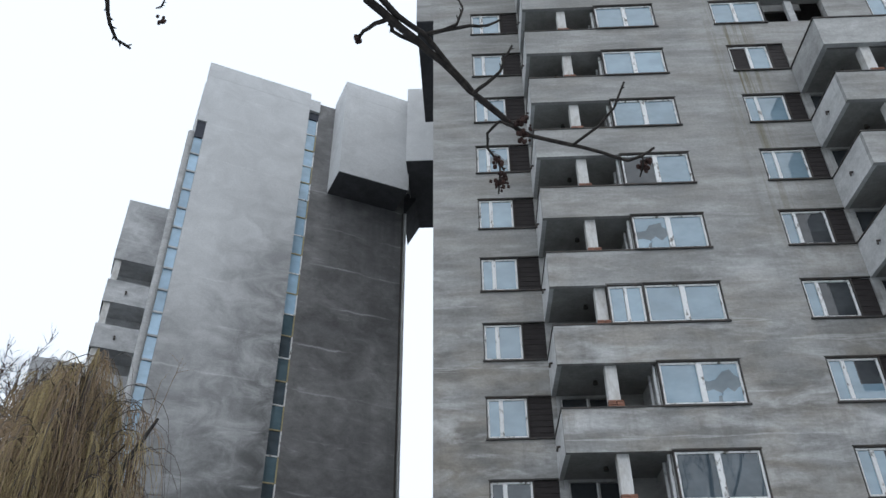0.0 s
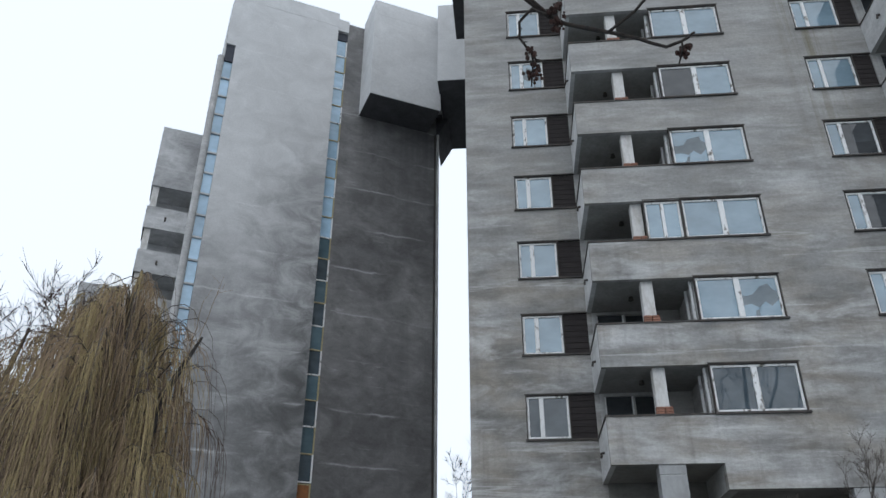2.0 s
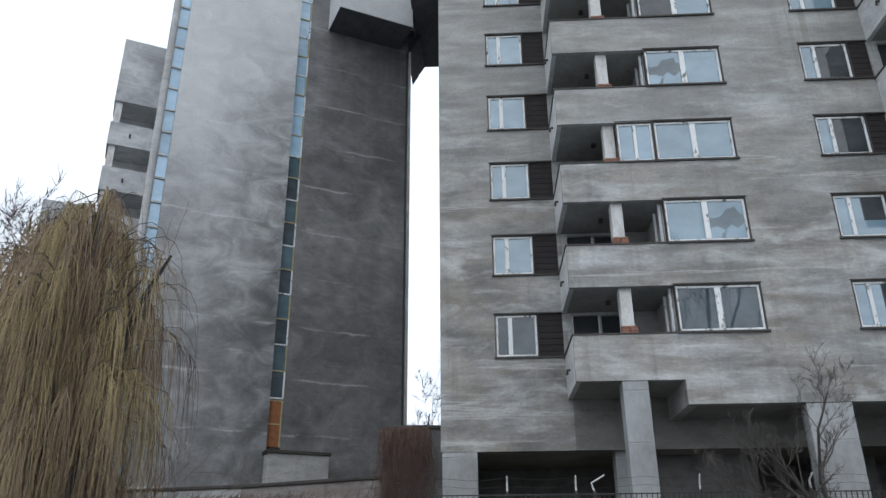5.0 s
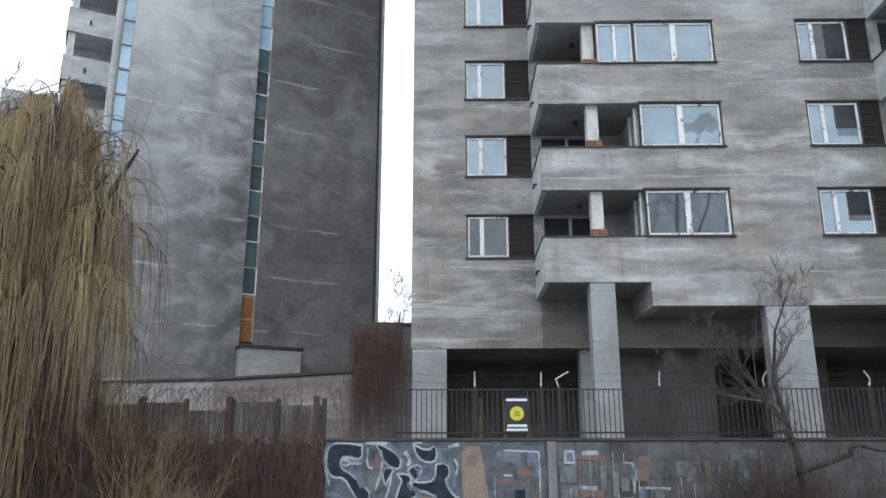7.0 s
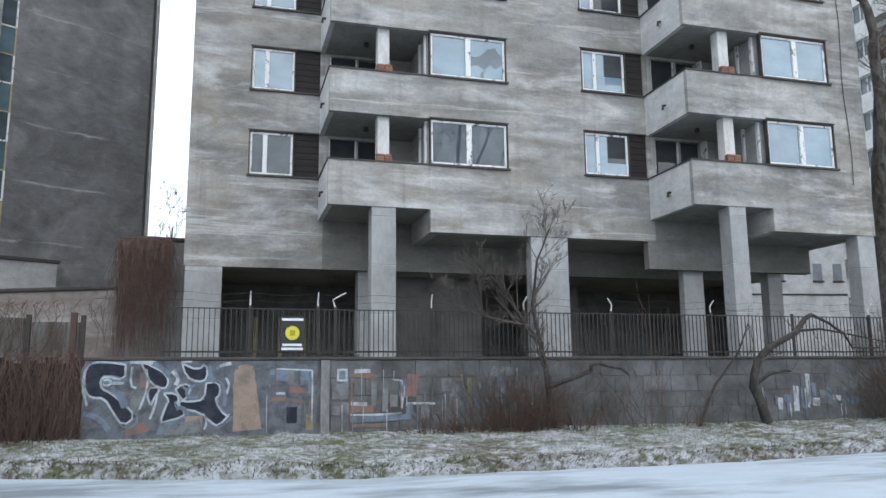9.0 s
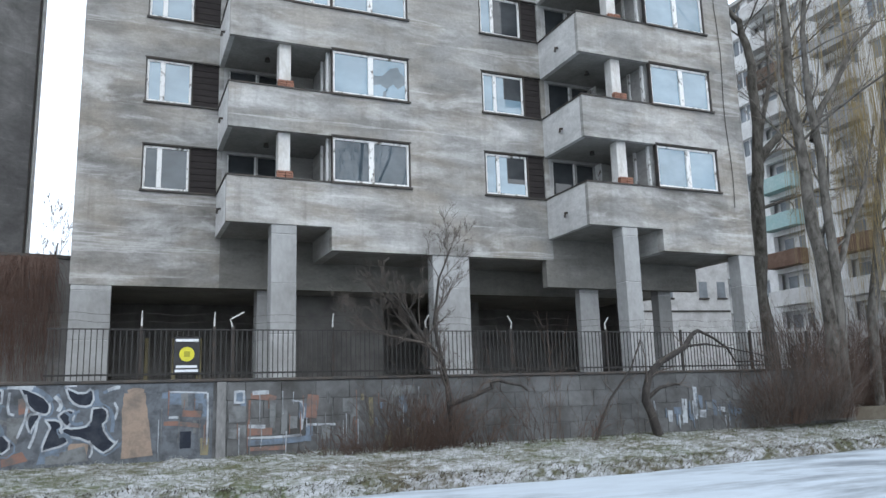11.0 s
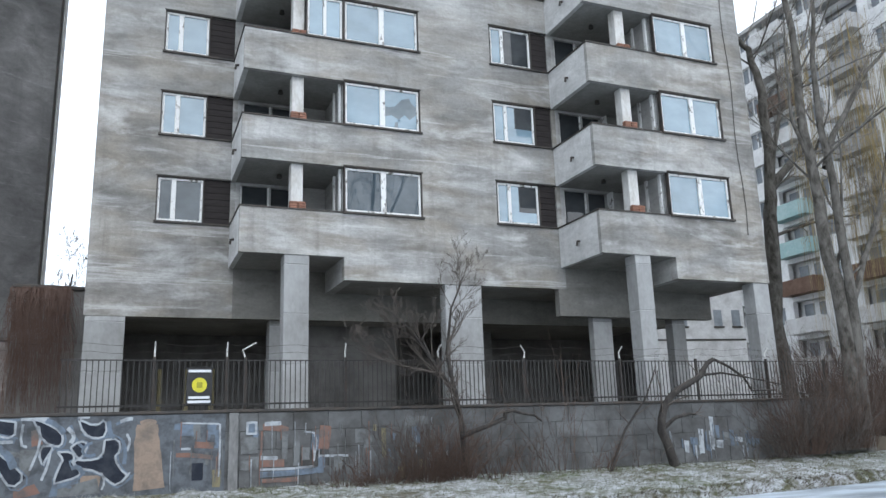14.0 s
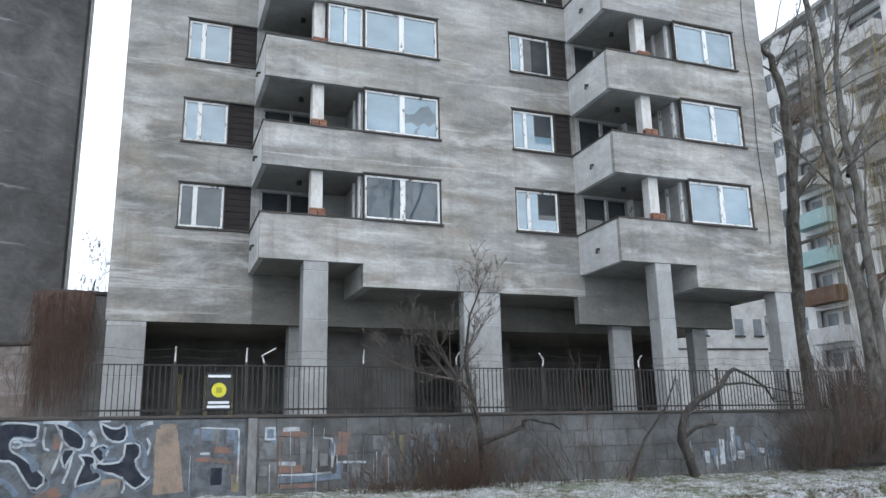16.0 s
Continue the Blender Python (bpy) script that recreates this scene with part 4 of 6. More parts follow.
for pts, w, m in (([(-2.45, 1.72), (-2.35, 1.74), (-2.28, 1.66), (-2.38, 1.6), (-2.46, 1.64)], 0.05, P_WHITE), ([(-2.3, 1.66), (-2.05, 1.66)], 0.06, P_WHITE), ([(-2.3, 1.56), (-2.1, 1.4), (-2.0, 1.15)], 0.14, P_BLUE), ([(-1.9, 2.0), (-1.93, 1.6), (-1.8, 1.55)], 0.05, P_WHITE),
                  ([(-1.62, 1.95), (-1.56, 1.6), (-1.72, 1.1)], 0.045, P_WHITE), ([(-1.95, 2.1), (-1.72, 2.1), (-1.45, 2.08)], 0.08, P_WHITE), ([(-1.5, 2.06), (-1.3, 1.98), (-1.15, 1.8)], 0.1, P_BLUE), ([(-1.38, 1.44), (-1.4, 1.2), (-1.5, 0.9)], 0.05, P_WHITE),
                  ([(-0.62, 1.6), (-0.78, 1.52), (-0.8, 1.4), (-0.68, 1.32), (-0.55, 1.36)], 0.06, P_BLUE), ([(-0.34, 2.02), (-0.3, 1.75), (-0.2, 1.68)], 0.09, P_BLUE), ([(-0.92, 2.1), (-0.7, 2.1)], 0.04, P_WHITE), ([(-0.12, 2.0), (0.05, 2.06), (0.12, 2.05)], 0.07, P_WHITE),
                  ([(-0.05, 1.62), (0.02, 1.4), (0.0, 1.15)], 0.07, P_BLUE), ([(-0.98, 1.1), (-0.85, 1.15), (-0.75, 0.98)], 0.08, P_BLUE), ([(-1.1, 1.9), (-0.95, 1.75), (-1.02, 1.6)], 0.08, P_WHITE), ([(-0.42, 1.0), (-0.34, 0.8), (-0.4, 0.66)], 0.04, P_WHITE)):
    spray(pts, w, m, 0.0205)
plate([(-0.8, 0.95), (-0.42, 0.95), (-0.46, 0.62), (-0.8, 0.6)], P_PEACH, 0.0085)
plate([(-1.3, 0.82), (-0.84, 0.9), (-0.84, 0.62), (-1.35, 0.58)], P_BLUE, 0.0085)
plate([(-1.92, 1.5), (-1.6, 1.5), (-1.72, 1.0), (-1.9, 0.98)], P_GREY, 0.0085)
plate([(-1.75, 1.86), (-1.6, 1.9), (-1.52, 1.6), (-1.72, 1.55)], P_ORANGE, 0.012)
plate([(-1.98, 0.74), (-1.62, 0.84), (-1.5, 0.66), (-1.96, 0.56)], P_ORANGE, 0.012)
plate([(-1.2, 0.72), (-0.5, 0.9), (-0.42, 0.6), (-1.2, 0.56)], P_GREY, 0.012)
for pts, w, m in (([(-2.42, 1.66), (-2.25, 1.72), (-2.02, 1.67)], 0.11, P_BLUE), ([(-2.2, 1.45), (-1.9, 1.4)], 0.1, P_GREY), ([(-2.8, 1.05), (-2.5, 0.95), (-2.3, 0.7)], 0.12, P_BLUE), ([(-2.82, 1.95), (-2.86, 1.6), (-2.74, 1.2)], 0.05, P_WHITE),
                  ([(-1.05, 1.95), (-0.9, 1.6), (-0.78, 1.5)], 0.06, P_BLUE), ([(-0.2, 1.95), (-0.02, 2.02), (0.1, 2.05)], 0.06, P_BLUE), ([(0.02, 1.75), (0.1, 1.6), (0.04, 1.4)], 0.05, P_WHITE), ([(-1.25, 0.83), (-0.95, 0.74)], 0.06, P_BLUE)):
    spray(pts, w, m, 0.0115)
# plain peach patch, then rows of block-like colour patches
spray([(0.41, 1.93), (0.41, 1.8), (0.42, 1.5), (0.46, 1.2), (0.5, 0.62)], 0.4, P_PEACH, 0.008, 1.5)
spray([(0.3, 1.9), (0.42, 1.96), (0.56, 1.9)], 0.2, P_PEACH, 0.013)
for pts, w, m in (([(1.07, 1.79), (1.38, 1.78)], 0.25, P_BLUE), ([(1.07, 1.94), (1.5, 1.92), (1.87, 1.9)], 0.035, P_WHITE), ([(1.88, 1.9), (1.9, 1.4), (1.88, 0.8)], 0.04, P_WHITE), ([(1.4, 1.9), (1.42, 1.6)], 0.14, P_GREY), ([(1.37, 1.48), (1.76, 1.45)], 0.14, P_ORANGE),
                  ([(1.0, 1.28), (1.35, 1.27), (1.75, 1.2)], 0.09, P_ORANGE), ([(1.1, 1.4), (1.3, 1.4)], 0.05, P_WHITE), ([(1.45, 1.1), (1.45, 0.75)], 0.22, P_BLACK), ([(1.62, 1.8), (1.8, 1.78)], 0.2, P_BLUE)):
    spray(pts, w, m, 0.008)
for pts, w, m in (([(2.44, 1.79), (2.68, 1.79)], 0.3, P_WHITE), ([(2.49, 1.79), (2.63, 1.79)], 0.2, P_BLUE), ([(2.34, 1.42), (2.7, 1.42)], 0.34, P_GREY), ([(2.34, 1.05), (2.72, 1.04)], 0.28, P_GREY), ([(2.8, 1.8), (3.1, 1.79), (3.36, 1.72)], 0.13, P_ORANGE), ([(2.84, 1.87), (3.2, 1.88)], 0.09, P_WHITE),
                  ([(2.78, 1.72), (2.77, 1.2)], 0.05, P_ORANGE), ([(2.76, 1.03), (3.28, 1.02)], 0.16, P_ORANGE), ([(2.74, 1.15), (3.13, 1.13)], 0.08, P_WHITE), ([(2.74, 0.9), (3.4, 0.89), (3.94, 0.92)], 0.05, P_WHITE), ([(2.74, 0.79), (3.5, 0.8), (4.16, 0.84)], 0.13, P_BLUE),
                  ([(2.8, 0.66), (3.6, 0.66)], 0.09, P_ORANGE), ([(4.21, 1.8), (4.16, 1.28)], 0.26, P_ORANGE), ([(3.71, 1.68), (4.03, 1.64), (3.94, 1.03)], 0.04, P_WHITE), ([(4.07, 1.14), (4.74, 1.12)], 0.05, P_WHITE), ([(4.5, 1.12), (4.5, 0.8)], 0.22, P_GREY),
                  ([(5.58, 1.7), (5.59, 1.04)], 0.1, P_OCHRE), ([(3.3, 1.7), (3.28, 1.1)], 0.12, P_GREY), ([(3.55, 1.6), (3.55, 0.95)], 0.14, P_GREY), ([(4.9, 1.55), (5.3, 1.54)], 0.3, P_GREY), ([(6.1, 1.85), (6.6, 1.84)], 0.25, P_GREY),
                  ([(17.2, 1.15), (17.9, 1.12)], 0.18, P_GREY)):
    spray(pts, w, m, 0.008)

# blocks dabbed white and pale blue near the bent tree
for x0, x1, z0, z1, m in ((14.15, 14.32, 0.78, 1.12, P_WHITE), (14.36, 14.62, 0.98, 1.2, P_BLUE), (14.66, 14.84, 0.74, 1.42, P_WHITE), (14.4, 14.7, 0.7, 0.84, P_GREY), (14.86, 15.06, 0.8, 1.0, P_BLUE), (15.08, 15.22, 0.82, 1.74, P_WHITE), (15.24, 15.5, 0.86, 1.1, P_WHITE), (15.26, 15.4, 1.12, 1.5, P_BLUE),
                          (15.52, 15.72, 1.06, 1.3, P_GREY), (15.74, 15.9, 0.9, 1.36, P_BLUE), (15.92, 16.2, 1.0, 1.16, P_WHITE), (16.25, 16.4, 0.88, 1.4, P_GREY), (16.5, 16.8, 0.92, 1.1, P_BLUE)):
    plate([(x0, z1), (x1, z1 - 0.02), (x1 - 0.02, z0), (x0 + 0.02, z0 + 0.03)], m, 0.008)
rng = random.Random(77)
for i in range(26):
    x, z, ln = rng.uniform(0.95, 6.9), rng.uniform(0.9, 1.95), rng.uniform(0.12, 0.4)
    if not 1.98 < x < 2.36:
        spray([(x, z), (x + rng.uniform(-0.02, 0.02), z - ln * 0.5), (x, max(0.5, z - ln))], rng.uniform(0.06, 0.2), rng.choice((P_GREY, P_GREY, P_GREY, P_BLUE, P_OCHRE)), 0.0055)
# thin runs of paint
for i in range(70):
    x, z, ln = rng.uniform(0.8, 7.2), rng.uniform(1.0, 2.0), rng.uniform(0.2, 0.8)
    if not 1.98 < x < 2.36:
        spray([(x, z), (x + rng.uniform(-0.01, 0.01), z - ln * 0.5), (x + rng.uniform(-0.012, 0.012), max(0.5, z - ln))], rng.uniform(0.012, 0.028), rng.choice((P_GREY, P_GREY, P_WHITE, P_ORANGE)), 0.0195, 0.5)
for i in range(30):
    x, z, ln = rng.uniform(13.6, 16.6), rng.uniform(0.9, 1.6), rng.uniform(0.15, 0.5)
    spray([(x, z), (x, z - ln * 0.5), (x + 0.01, max(0.6, z - ln))], rng.uniform(0.015, 0.06), rng.choice((P_GREY, P_WHITE, P_BLUE)), 0.0195, 0.6)

# ---- iron fence on the wall ----
fence = thing("iron_fence", "dark iron picket fence on top of the garden wall", "fence", at=pose(9, WY + 0.14, 2.2))
F_INV = fence.matrix_basis.inverted()


def in_fence(name, bm, m, label=""):
    o = part(name, bm, m, fence, label)
    o.matrix_parent_inverse = F_INV
    return o


FENCE_PAINT = worn("dark_fence_paint", (0.042, 0.041, 0.04), (0.026, 0.024, 0.023), size=9, rough=0.6, by_object=0.2)
bar_mesh = mesh_of("picket", boxes((-0.0095, 0.0095, -0.008, 0.008, 0, 1.085)), FENCE_PAINT)
in_fence("rail", boxes((-1.35, 20.9, WY + 0.125, WY + 0.155, 2.3, 2.34)), FENCE_PAINT)
in_fence("rail", boxes((-1.35, 20.9, WY + 0.128, WY + 0.152, 3.27, 3.295)), FENCE_PAINT)
x = -1.3
while x < 20.85:
    in_fence("picket", bar_mesh, FENCE_PAINT).location = (x, WY + 0.108, 2.21)
    x += 0.115
WHITE_TIP = worn("white_post_tip", (0.62, 0.62, 0.6), (0.4, 0.39, 0.37), size=8, rough=0.6)
for x, lean in ((0.49, 0.0), (2.01, 0.0), (2.42, 0.22), (4.72, 0.0), (7.1, 0.05), (9.48, -0.12), (12.43, 0.05), (15.0, 0.0), (17.6, 0.05), (19.9, 0.0)):
    in_fence("post", boxes((x - 0.03, x + 0.03, WY + 0.16, WY + 0.22, 2.2, 3.36)), IRON)
    bm = bmesh.new()
    tube(bm, [(x, WY + 0.19, 3.3), (x - lean * 0.3, WY + 0.19, 3.52), (x + lean, WY + 0.1, 3.68)], [0.022, 0.02, 0.016], 6)
    in_fence("post_tip", bm, WHITE_TIP, "bent white post tip for wire")
bm = bmesh.new()
for z in (3.45, 3.62):
    pts = [(-2.8 + 0.4 * i, WY + 0.17 + 0.02 * math.sin(i), z + 0.03 * math.sin(i * 1.7)) for i in range(60)]
    tube(bm, pts, [0.004] * 60, 3)
in_fence("barbed_wire", bm, IRON, "slack rusty wire")
sign = thing("notice_board", "black notice board with yellow disc and white bars on fence", "sign", at=pose(1.43, WY + 0.06, 2.3))
S_INV = sign.matrix_basis.inverted()
SIGN_BLACK = worn("sign_black", (0.02, 0.02, 0.022), (0.035, 0.035, 0.035), size=4, rough=0.5)
SIGN_YELLOW = worn("sign_yellow", (0.62, 0.56, 0.04), (0.5, 0.46, 0.05), size=4, rough=0.5)
SIGN_WHITE = worn("sign_white", (0.7, 0.72, 0.75), (0.6, 0.62, 0.64), size=4, rough=0.5)
part("board", boxes((1.16, 1.7, WY + 0.07, WY + 0.1, 2.31, 3.12), bevel=0.006), SIGN_BLACK, sign).matrix_parent_inverse = S_INV
bm = bmesh.new()
bmesh.ops.create_cone(bm, cap_ends=True, segments=32, radius1=0.158, radius2=0.158, depth=0.012, matrix=pose(1.43, WY + 0.064, 2.74, 90))
part("disc", bm, SIGN_YELLOW, sign, "yellow disc").matrix_parent_inverse = S_INV
part("mark", boxes((1.37, 1.49, WY + 0.052, WY + 0.057, 2.68, 2.8)), worn("sign_olive", (0.32, 0.3, 0.03), (0.28, 0.26, 0.03), rough=0.5), sign, "olive mark on the disc").matrix_parent_inverse = S_INV
for z, w in ((3.04, 0.24), (2.47, 0.22), (2.38, 0.24)):
    part("lettering_bar", boxes((1.43 - w, 1.43 + w, WY + 0.062, WY + 0.068, z - 0.025, z + 0.03)), SIGN_WHITE, sign).matrix_parent_inverse = S_INV

# ---- left: plank fence, sheds and the low wall between the towers ----
PLANK = worn("brown_plank", (0.068, 0.043, 0.036), (0.036, 0.025, 0.022), (3, 3, 0.5), 3, 0.9, by_object=0.3)
SHEET = worn("corrugated_sheet", (0.36, 0.35, 0.34), (0.17, 0.135, 0.115), (3, 3, 0.5), 1.2, 0.7, edge=(0.40, 0.66))
LINK = concrete("linking_plaster", (0.20, 0.195, 0.19), (0.30, 0.295, 0.29), (0.11, 0.10, 0.095), 0.6, damp=0.6)
pf = thing("plank_fence", "old brown plank fence overgrown with bare creeper", "fence", at=pose(-8, WY + 0.1, 0.4))
PF_INV = pf.matrix_basis.inverted()
plank_mesh = [mesh_of("plank", boxes((0.004, 0.146, 0, 0.025, 0, h), bevel=0.004), PLANK) for h in (1.72, 1.78, 1.66)]
for i in range(110):
    o = part("plank", plank_mesh[i % 3], PLANK, pf)
    o.matrix_parent_inverse = PF_INV
    o.location = (-3.0 - 0.15 * i, WY + 0.08 + random.uniform(-0.01, 0.01), 0.42)
for z in (0.8, 1.9):
    part("rail", boxes((-19.5, -2.85, WY + 0.11, WY + 0.17, z, z + 0.08)), PLANK, pf).matrix_parent_inverse = PF_INV
for i in range(9):
    part("post", boxes((-3.2 - 2 * i, -3.08 - 2 * i, WY + 0.17, WY + 0.29, 0.3, 3.15)), PLANK, pf).matrix_parent_inverse = PF_INV
upper = thing("corrugated_screen", "rusty pale corrugated sheets behind the plank fence", "screen", at=pose(-6, 18.7, 0.9))
U_INV = upper.matrix_basis.inverted()
for i in range(9):
    bm = bmesh.new()
    n = 24
    lo = [bm.verts.new((-3.1 - 1.1 * i - 1.05 * k / n, 18.7 + 0.025 * math.sin(k * 2.1), 0.9)) for k in range(n + 1)]
    hi = [bm.verts.new((v.co.x, v.co.y, 3.0 + 0.12 * math.sin(i * 2.3))) for v in lo]
    for k in range(n):
        bm.faces.new((lo[k], lo[k + 1], hi[k + 1], hi[k]))
    bmesh.ops.solidify(bm, geom=bm.faces[:], thickness=0.006)
    part("sheet", bm, SHEET if i < 6 else PLANK, upper).matrix_parent_inverse = U_INV
    part("post", boxes((-3.12 - 1.1 * i, -3.02 - 1.1 * i, 18.58, 18.66, 0.9, 3.15)), IRON, upper).matrix_parent_inverse = U_INV


def wall_between(name, a, b, z0, z1, th, m, label, category, cap=None):
    d = Vector((b[0] - a[0], b[1] - a[1]))
    o = tagged(new(name, mesh_of(name, boxes((0, d.length, 0, th, 0, z1 - z0)), m)), label, category, kind="structure")
    o.matrix_basis = pose(a[0], a[1], z0, 0, 0, math.degrees(math.atan2(d.y, d.x)))
    if cap:
        part("coping", boxes((-0.05, d.length + 0.05, -0.08, th + 0.08, z1 - z0 + 0.002, z1 - z0 + 0.12), bevel=0.02), cap, o, "dark coping")
    return o


SHED = concrete("shed_plaster", (0.235, 0.205, 0.188), (0.40, 0.38, 0.37), (0.11, 0.08, 0.068), 0.9, True, 0.7)
wall_between("shed_wall", (-8.6, 27.9), (-3.0, 25.4), 0.9, 4.5, 0.4, SHED, "stained old shed wall with a dark coping", "wall", SILL)
wall_between("annex_wall", (-14.0, 29.5), (-8.7, 28.3), 0.9, 4.55, 0.3, PLASTER_PALE, "pale low annex wall with a thin roof edge", "wall", SILL)
wall_between("linking_wall", (-3.2, 24.9), (-1.32, 25.1), 0.9, 5.98, 0.3, LINK, "grey wall under brown bare creeper closing the gap between the towers", "wall", SILL)
part("entrance_block", boxes((6.9, 9.9, -0.9, 0.29, 0.4, 7.05)), PLASTER_PALE, tower, "pale entrance block at the foot of the tower")
part("entrance_roof", boxes((6.8, 10.0, -1.0, 0.288, 7.06, 7.2)), SILL, tower)


# ---- bare trees and shrubs ----
def bark(name, a, b, size=7):
    return worn(name, a, b, (1, 1, 0.45), size, 0.92, relief=0.7, world_space=True)


BARK = bark("grey_bark", (0.145, 0.136, 0.123), (0.04, 0.036, 0.03), 5)
TWIG_PALE = bark("pale_twig_bark", (0.15, 0.135, 0.12), (0.22, 0.195, 0.17))
BARK_DARK = bark("dark_bark", (0.03, 0.027, 0.025), (0.068, 0.061, 0.056))
BARK_NEAR = bark("near_dark_bark", (0.026, 0.022, 0.02), (0.055, 0.046, 0.04), 30)
TWIG = bark("twig_bark", (0.085, 0.072, 0.064), (0.14, 0.12, 0.105))
TWIG_RED = bark("reddish_twig_bark", (0.088, 0.057, 0.046), (0.135, 0.1, 0.08))
CREEPER = bark("brown_creeper_bark", (0.098, 0.06, 0.047), (0.15, 0.105, 0.087))
WITHY = bark("yellow_withy_bark", (0.385, 0.30, 0.155), (0.26, 0.2, 0.1))
WITHY_BROWN = bark("brown_withy_bark", (0.325, 0.235, 0.15), (0.22, 0.158, 0.1))


class Wood:
    """Collects tapered branches as plain vertex and face lists."""

    def __init__(self):
        self.v, self.f = [], []

    def limb(self, pts, r0, r1, sides=5):
        base, n = len(self.v), len(pts)
        for i, p in enumerate(pts):
            a, b = pts[max(i - 1, 0)], pts[min(i + 1, n - 1)]
            d = (b - a)
            d = d.normalized() if d.length > 1e-6 else Vector((0, 0, 1))
            u = d.cross(Vector((0.31, 0.9, 0.2))).normalized()
            w = d.cross(u)
            r = r0 + (r1 - r0) * i / (n - 1)
            for k in range(sides):
                t = 2 * math.pi * k / sides
                q = p + (u * math.cos(t) + w * math.sin(t)) * r
                self.v.append((q.x, q.y, q.z))
        for i in range(n - 1):
            for k in range(sides):
                a, b = base + i * sides + k, base + i * sides + (k + 1) % sides
                self.f.append((a, b, b + sides, a + sides))

    def mesh(self, name, m):
        me = bpy.data.meshes.new(name)
        me.from_pydata(self.v, [], self.f)
        me.materials.append(m)
        for p in me.polygons:
            p.use_smooth = True
        return me


def creeper(name, label, x0, x1, y, ztop, zbot, n, seed, m):
    """Bare creeper stems hanging over the top of a wall."""
    rng = random.Random(seed)
    w = Wood()
    for i in range(n):
        x = rng.uniform(x0, x1)
        yy = y + (x - x0) * 0.0
        ln = (ztop - zbot) * rng.uniform(0.2, 1.0)
        p = Vector((x, yy + 0.12, ztop + rng.uniform(-0.05, 0.12)))
        q = Vector((x + rng.uniform(-0.1, 0.1), yy - rng.uniform(0.03, 0.14), ztop - 0.05))
        pts = [p, q]
        for k in range(4):
            pts.append(pts[-1] + Vector((rng.gauss(0, 0.1), rng.gauss(0, 0.025), -ln / 4)))
        w.limb(pts, 0.008, 0.004, 3)
    o = tagged(new(name, w.mesh(name, m)), label, "creeper", "wall creepers", "stuff")
    return o


def wander(p, d, length, n, bend, lift=0.0, rng=random):
    """Points of a crooked branch from p along d."""
    pts, d = [Vector(p)], Vector(d).normalized()
    for i in range(n):
        d = (d + Vector((rng.uniform(-1, 1), rng.uniform(-1, 1), rng.uniform(-1, 1))) * bend + Vector((0, 0, lift))).normalized()
        pts.append(pts[-1] + d * (length / n))
    return pts


FINEST = [0.004]     # thinnest twig
AWAY = [0.0]         # how far side branches keep to the right


def grow(big, fine, pts, r0, r1, level, rng, kids=4, spread=0.9, shrink=0.55, lift=0.06, stop=0.012):
    """A limb with its side branches, down to twigs."""
    (big if r0 > 0.035 else fine).limb(pts, r0, r1, 7 if r0 > 0.08 else (5 if r0 > 0.02 else 3))
    if level == 0:
        return
    total = sum((b - a).length for a, b in zip(pts, pts[1:]))
    for i in range(kids):
        t = rng.uniform(0.3, 0.98) * (len(pts) - 1)
        k = min(int(t), len(pts) - 2)
        p = pts[k].lerp(pts[k + 1], t - k)
        along = (pts[k + 1] - pts[k]).normalized()
        side = Vector((rng.uniform(-1, 1), rng.uniform(-1, 1), rng.uniform(-0.5, 0.8))).normalized()
        side.x += AWAY[0]
        d = (along + side * spread).normalized()
        r = max(FINEST[0], (r0 + (r1 - r0) * t / (len(pts) - 1)) * (0.28 if r0 > 0.1 else 0.5))
        grow(big, fine, wander(p, d, total * shrink * rng.uniform(0.6, 1.1), 5, 0.22, lift, rng), r, r * 0.35, level - 1, rng, kids, spread, shrink, lift)


def bare_tree(name, label, stems, seed, levels=3, kids=5, shrink=0.5, spread=0.9, m=None, mt=None, lift=0.05, group="bare trees", extra=None):
    """stems: trunk paths with radii. Parts: trunk and crown of twigs."""
    rng = random.Random(seed)
    big, fine = Wood(), Wood()
    base = Vector(stems[0][0][0])
    for pts, r0, r1, lv in stems:
        pts = [Vector(p) - base for p in pts]
        sm = [pts[0]]
        for a, b in zip(pts, pts[1:]):
            sm += [a.lerp(b, 0.5) + Vector((rng.uniform(-1, 1), rng.uniform(-1, 1), 0)) * r0 * 0.3, b]
        if lv < 0:
            (big if r0 > 0.03 else fine).limb(sm, r0, r1, 8)
        else:
            grow(big, fine, sm, r0, r1, lv, rng, kids, spread, shrink, lift)
    t = thing(name, label, "tree", group, at=Matrix.Translation(base))
    part("trunk", big.mesh("trunk", m or BARK), None, t)
    if extra:
        extra(t, rng, fine)
    c = part("crown", fine.mesh("crown", mt or TWIG), None, t, "fine bare twigs")
    c["kind"] = "stuff"
    return t


